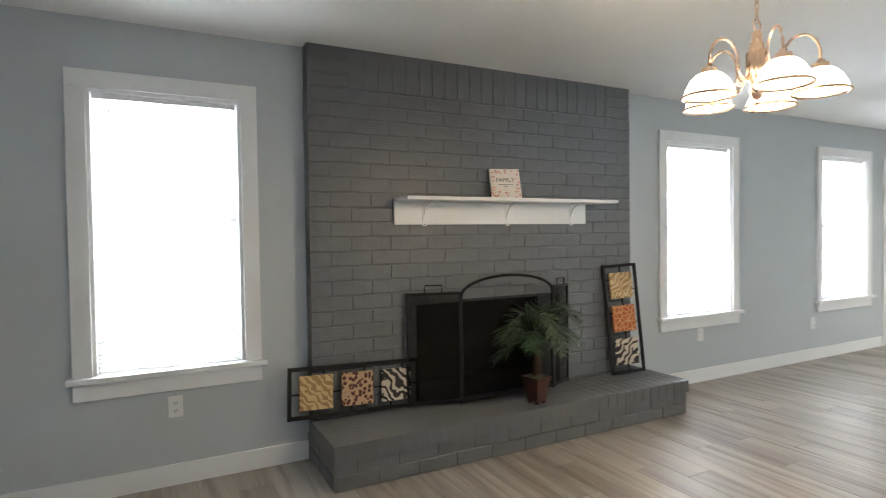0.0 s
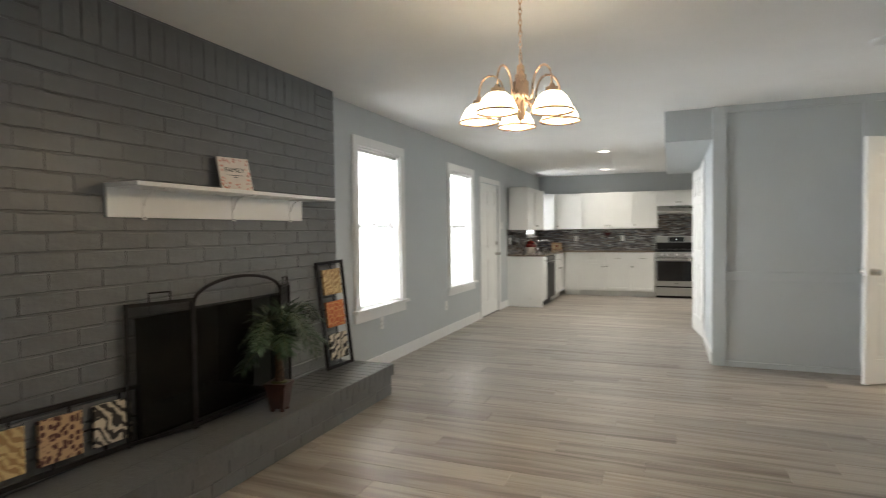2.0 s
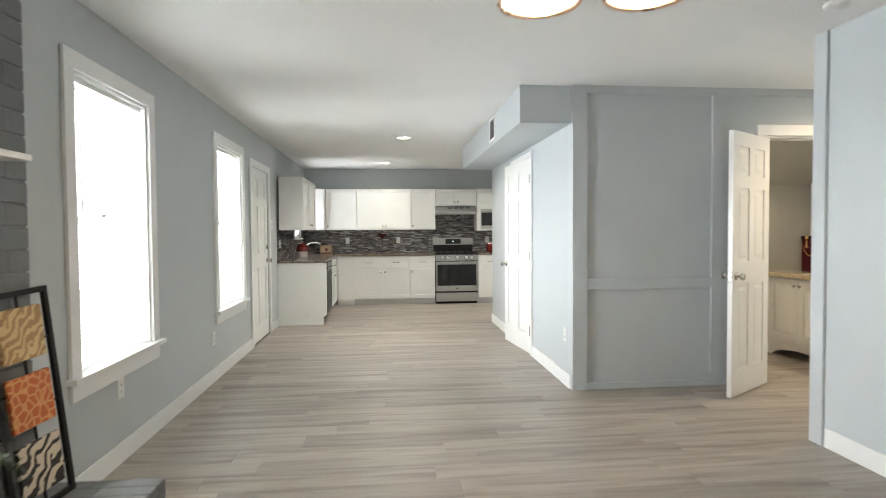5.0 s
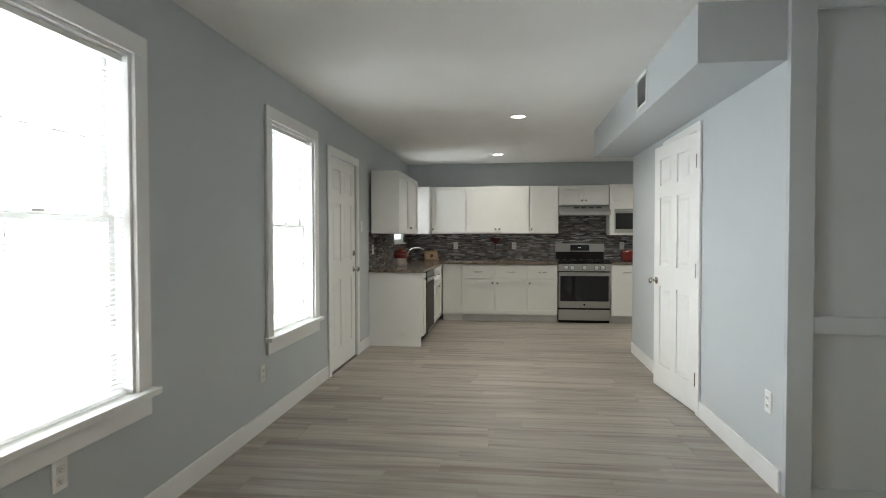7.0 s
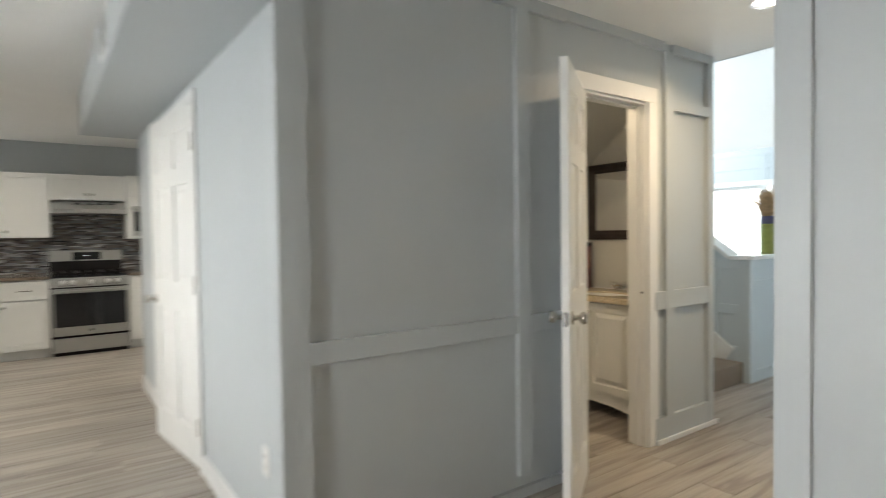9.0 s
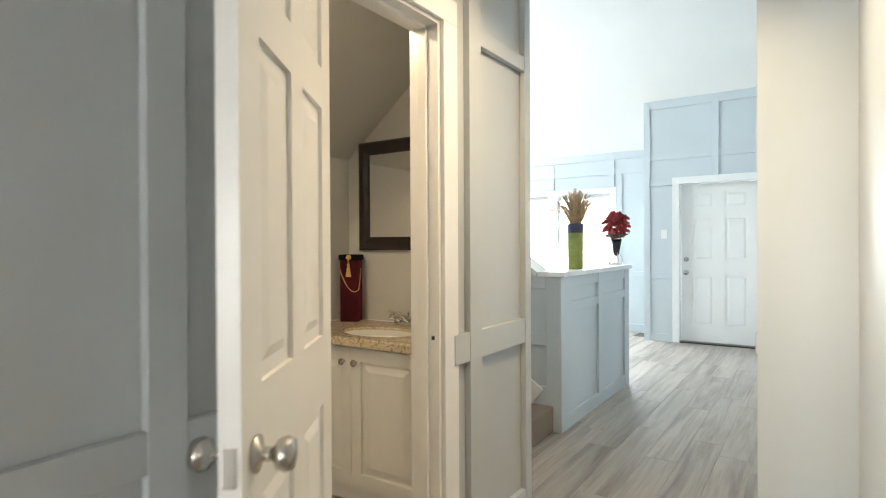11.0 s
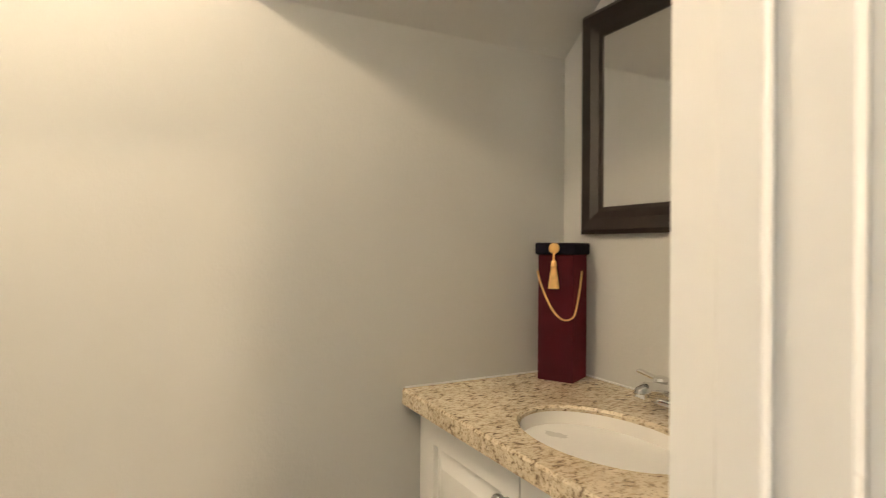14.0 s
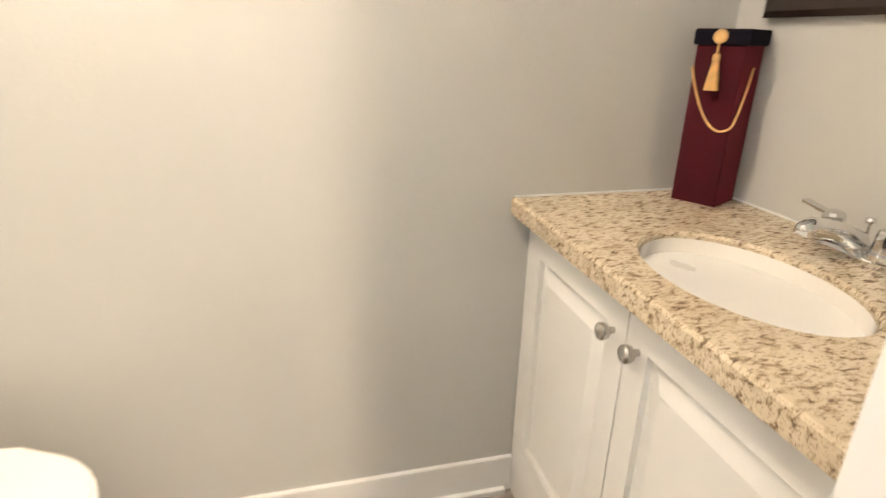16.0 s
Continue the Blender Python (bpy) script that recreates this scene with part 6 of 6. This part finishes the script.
part("spout", tube(bmesh.new(), [(0, 0.008, 0.012), (0, 0.0, 0.030), (0, -0.03, 0.044), (0, -0.065, 0.054), (0, -0.098, 0.060), (0, -0.112, 0.054), (0, -0.116, 0.044)], [0.020, 0.019, 0.017, 0.016, 0.016, 0.015, 0.014], 16), CHROME, fau, "", True)
part("lift_rod", lathe(bmesh.new(), [(0.003, 0.02), (0.003, 0.058), (0.008, 0.060), (0.008, 0.068), (0, 0.070)], 12, Matrix.Translation((0, 0.018, 0))), CHROME, fau, "", True)
for s in (-1, 1):
    hd = part("handle", lathe(bmesh.new(), [(0.026, 0.014), (0.026, 0.024), (0.022, 0.028), (0.019, 0.058), (0.017, 0.064), (0.010, 0.067), (0, 0.067)], 10, Matrix.Translation((s * 0.055, 0, 0))), CHROME, fau)
    bm = boxes((0.010, 0.078, -0.0075, 0.0075, 0.052, 0.061), bevel=0.003)
    bmesh.ops.transform(bm, matrix=pose(s * 0.055, 0, 0, 0, -8 * s if s > 0 else 8, 0) @ pose(0, 0, 0, 0, 0, 0 if s > 0 else 180), verts=bm.verts)
    part("lever", bm, CHROME, hd)


mir = thing("wall_mirror", "rectangular mirror in a dark espresso wood frame", "mirror")
mx0, mx1, mz0, mz1, fw = 3.22, 3.974, 1.243, 1.842, 0.072
bm = bmesh.new()
prof = ((0.0, 0.0), (0.0, 0.018), (0.012, 0.026), (0.040, 0.024), (0.060, 0.012), (fw, 0.010), (fw, 0.0))
rings = [[bm.verts.new((x, BW + 0.001 + d, z)) for x, z in ((mx0 + i, mz0 + i), (mx1 - i, mz0 + i), (mx1 - i, mz1 - i), (mx0 + i, mz1 - i))] for i, d in prof]
for p, q in zip(rings, rings[1:]):
    for k in range(4):
        bm.faces.new((p[k], p[(k + 1) % 4], q[(k + 1) % 4], q[k]))
bmesh.ops.recalc_face_normals(bm, faces=bm.faces)
part("frame", bm, DARKWOOD, mir, "moulded espresso wood frame")
part("mirror_glass", boxes((mx0 + fw - 0.004, mx1 - fw + 0.004, BW + 0.002, BW + 0.008, mz0 + fw - 0.004, mz1 - fw + 0.004)), MIRROR, mir, "silvered mirror glass")

gb = thing("gift_box", "tall burgundy velvet gift box with black lid and gold tassel", "gift box", pose(3.975, -5.888, tz1 + 0.0005, 0, 0, -62))
w = 0.050
part("box_body", boxes((-w, w, -w, w, 0, 0.335), bevel=0.002), VELVET, gb)
ld = part("lid", boxes((-w - 0.007, w + 0.007, -w - 0.007, w + 0.007, 0.335, 0.367), bevel=0.005), VELVETB, gb, "black velvet lid")
# front face towards the doorway is local -x
bx = -w - 0.007
part("button", lathe(bmesh.new(), [(0.0145, 0), (0.0145, 0.004), (0.010, 0.007), (0, 0.008)], 18, Matrix.Translation((bx, 0.0, 0.352)) @ Matrix.Rotation(radians(-90), 4, "Y")), GOLD, ld, "gold embossed button", True)
part("tassel_cord", tube(bmesh.new(), [(bx - 0.004, 0, 0.342), (bx - 0.004, 0, 0.318)], 0.0025, 6), GOLD, gb)
part("tassel_head", lathe(bmesh.new(), [(0, 0.322), (0.007, 0.318), (0.008, 0.306), (0.006, 0.302)], 14, Matrix.Translation((bx - 0.004, 0, 0))), GOLD, gb)
bm = bmesh.new()
for k in range(26):
    a = 2 * math.pi * k / 26
    c, s = math.cos(a), math.sin(a)
    tube(bm, [(bx - 0.004 + 0.005 * c, 0.005 * s, 0.304), (bx - 0.004 + 0.008 * c, 0.010 * s, 0.275), (bx - 0.004 + 0.009 * c, 0.014 * s, 0.246)], 0.0016, 4)
part("tassel_fringe", bm, GOLD, gb, "gold thread fringe")
pts = []
for i in range(25):
    u = 1.55 * i / 24
    z = 0.292 - 0.128 * math.sin(math.pi * i / 24) ** 0.8
    pts.append((-w - 0.004, 0.050 - 0.104 * u, z) if u < 1 else (-w - 0.004 + 0.10 * (u - 1), -w - 0.004, z))
part("cord_handle", tube(bmesh.new(), pts, 0.0026, 6), GOLD, gb, "gold rope handle")

# toilet at the other end
toi = thing("toilet", "white ceramic toilet with closed lid", "toilet", pose(3.745, -3.992, 0))
part("tank", boxes((-0.22, 0.22, -0.20, -0.005, 0.38, 0.74), bevel=0.02), CERAMIC, toi)
part("tank_lid", boxes((-0.23, 0.23, -0.21, -0.003, 0.741, 0.775), bevel=0.01), CERAMIC, toi)


def egg(bm, z0, z1, s, y0=-0.20, L=0.425, W=0.185, n=32):
    lo, hi = [], []
    for i in range(n):
        a = 2 * math.pi * i / n
        x, y = W * s * math.cos(a), y0 - L / 2 + (L / 2) * s * math.sin(a)
        lo.append(bm.verts.new((x, y, z0)))
        hi.append(bm.verts.new((x, y, z1)))
    for i in range(n):
        bm.faces.new((lo[i], lo[(i + 1) % n], hi[(i + 1) % n], hi[i]))
    bm.faces.new(hi)
    bm.faces.new(list(reversed(lo)))
    return bm


part("bowl", egg(bmesh.new(), 0.18, 0.405, 0.96), CERAMIC, toi, "", True)
part("pedestal", egg(bmesh.new(), 0.0, 0.20, 0.62), CERAMIC, toi, "", True)
bm = egg(bmesh.new(), 0.406, 0.422, 1.0)
part("seat", bm, CERAMIC, toi)
bm = egg(bmesh.new(), 0.424, 0.450, 1.0)
bmesh.ops.bevel(bm, geom=[e for e in bm.edges if abs(e.verts[0].co.z - 0.450) < 1e-4 and abs(e.verts[1].co.z - 0.450) < 1e-4], offset=0.010, segments=3, affect="EDGES")
part("lid", bm, CERAMIC, toi, "closed white lid")
part("flush_lever", tube(bmesh.new(), [(-0.16, -0.20, 0.69), (-0.16, -0.225, 0.69), (-0.10, -0.228, 0.685)], 0.006, 8), CHROME, toi)

# ---- on the half wall in the foyer ----
v = thing("tall_vase", "tall lime and purple ribbed vase of dried grasses", "vase", pose(3.32, -7.60, 1.0855))
prof = [(0, 0)] + [(0.055 + 0.0025 * (k % 2), 0.002 + 0.0135 * k) for k in range(24)] + [(0.05, 0.326), (0, 0.30)]
part("body", lathe(bmesh.new(), prof, 24), LIME, v, "lime green ribbed body", True)
part("collar", lathe(bmesh.new(), [(0.058, 0.27), (0.060, 0.30), (0.060, 0.335), (0.052, 0.34), (0.050, 0.30)], 24), mat("purple_glaze", (0.06, 0.055, 0.11), 0.35), v, "purple collar", True)
bm = bmesh.new()
rs = random.Random(8)
for k in range(340):
    a, t = rs.uniform(0, 2 * math.pi), abs(rs.gauss(0, 0.55))
    r1, h1 = min(0.22, 0.17 * t), rs.uniform(0.16, 0.27)
    c, s = math.cos(a), math.sin(a)
    tube(bm, [(0.03 * c * t, 0.03 * s * t, 0.32), (r1 * 0.55 * c, r1 * 0.55 * s, 0.34 + h1 * 0.5), (r1 * c, r1 * s, 0.34 + h1 * (1 - 0.25 * t))], [0.0018, 0.003, 0.0015], 4)
tagged(part("dried_grass", bm, WICKER, v, "tan dried grass heads"), kind="stuff")
f = thing("rose_vase", "black cone vase of red roses on a scrolled stand", "flowers", pose(3.32, -8.62, 1.0855))
part("stand", tube(bmesh.new(), [(0.06 * math.cos(i * 0.5), 0.06 * math.sin(i * 0.5), 0.004 + 0.0005 * i) for i in range(13)], 0.004, 6), NICKEL, f, "silver scrolled stand")
for k in range(3):
    a = 2 * math.pi * k / 3
    part("stand_leg", tube(bmesh.new(), [(0.06 * math.cos(a), 0.06 * math.sin(a), 0.006), (0.075 * math.cos(a), 0.075 * math.sin(a), 0.05), (0.03 * math.cos(a), 0.03 * math.sin(a), 0.11)], 0.004, 6), NICKEL, f)
part("cone", lathe(bmesh.new(), [(0, 0.08), (0.022, 0.09), (0.05, 0.23), (0.045, 0.23), (0, 0.12)], 20), DARKGLASS, f, "black glass cone", True)
rs = random.Random(2)
for k in range(24):
    a = 2.4 * k
    zz = 1 - 2 * (k + 0.5) / 24
    r = 0.088 * math.sqrt(1 - zz * zz) * rs.uniform(0.85, 1.1)
    c0 = Vector((r * math.cos(a), r * math.sin(a), 0.355 + 0.105 * zz))
    bm = bmesh.new()
    for j in range(14):
        th, u = j * 2.4, j / 14
        rr = 0.010 + 0.034 * u
        pc = c0 + Vector((rr * math.cos(th), rr * math.sin(th), 0.012 - 0.03 * u))
        t = Vector((-math.sin(th), math.cos(th), 0)) * (0.012 + 0.016 * u)
        up = Vector((0.35 * u * math.cos(th), 0.35 * u * math.sin(th), 1 - 0.4 * u)) * 0.03
        q = [bm.verts.new(p) for p in (pc - t * 0.6 - up * 0.5, pc + t * 0.6 - up * 0.5, pc + t + up * 0.3, pc + up * 0.8, pc - t + up * 0.3)]
        bm.faces.new(q)
    part("rose", bm, ROSE, f, "red fabric rose")
bm = bmesh.new()
for k in range(16):
    a = 2 * math.pi * k / 16
    p = Vector((0.04 * math.cos(a), 0.04 * math.sin(a), 0.24))
    o = Vector((math.cos(a), math.sin(a), 0.5)).normalized() * 0.10
    s = Vector((-math.sin(a), math.cos(a), 0)) * 0.018
    bm.faces.new([bm.verts.new(q) for q in (p, p + o * 0.5 + s, p + o, p + o * 0.5 - s)])
part("foliage", bm, LEAF, f, "dark green leaves")
e = thing("corner_sensor", "small white motion sensor in the foyer corner", "sensor", pose(2.12, -11.27, 2.38))
part("body", boxes((-0.04, 0.04, -0.018, 0.035, -0.05, 0.05), bevel=0.01), PLASTIC, e)

# ---- floor planks ----
PW, PL = 0.182, 1.22
rs = random.Random(21)
bm = bmesh.new()
x0, x1, y0, y1, c = -PW / 2 + 0.0006, PW / 2 - 0.0006, -PL / 2 + 0.0006, PL / 2 - 0.0006, 0.0016
rings = [[bm.verts.new((sx, sy, z)) for sx, sy in ((x0 + i, y0 + i), (x1 - i, y0 + i), (x1 - i, y1 - i), (x0 + i, y1 - i))] for i, z in ((0, -0.0055), (0, -0.0012), (c, 0.0))]
for p, q in zip(rings, rings[1:]):
    for k in range(4):
        bm.faces.new((p[k], p[(k + 1) % 4], q[(k + 1) % 4], q[k]))
bm.faces.new(rings[-1])
pm = mesh_of("plank", bm)
pm.materials.append(PLANK)
rest = []
count = 0
nx = int((XK - XB) / PW) + 1
for i in range(nx):
    x = XB + (i + 0.5) * PW
    ymin = -12.0 if 1.9 < x < 8.0 else -5.0
    y = 0.0 - PL / 2 + rs.uniform(0, PL)
    while y > ymin:
        near = -2.3 < x < 7.2 and y - PL / 2 > -4.8 and y + PL / 2 < 0.14
        if near and count < 300:
            o = new("plank", pm)
            o.parent = floor
            o.location = (x, y, 0)
            count += 1
        else:
            rest.append((x, y))
        y -= PL
bm = bmesh.new()
for x, y in rest:
    yb = min(y + y1, 0.14)
    ya = max(y + y0, -4.8) if x < 1.55 else y + y0
    if yb < ya + 0.02:
        continue
    rr = [[bm.verts.new((sx, sy, z)) for sx, sy in ((x + x0 + i, ya + i), (x + x1 - i, ya + i), (x + x1 - i, yb - i), (x + x0 + i, yb - i))] for i, z in ((0, -0.0055), (0, -0.0012), (c, 0.0))]
    for p, q in zip(rr, rr[1:]):
        for k in range(4):
            bm.faces.new((p[k], p[(k + 1) % 4], q[(k + 1) % 4], q[k]))
    bm.faces.new(rr[-1])
tagged(part("far_planks", bm, PLANKJ, floor), kind="stuff")
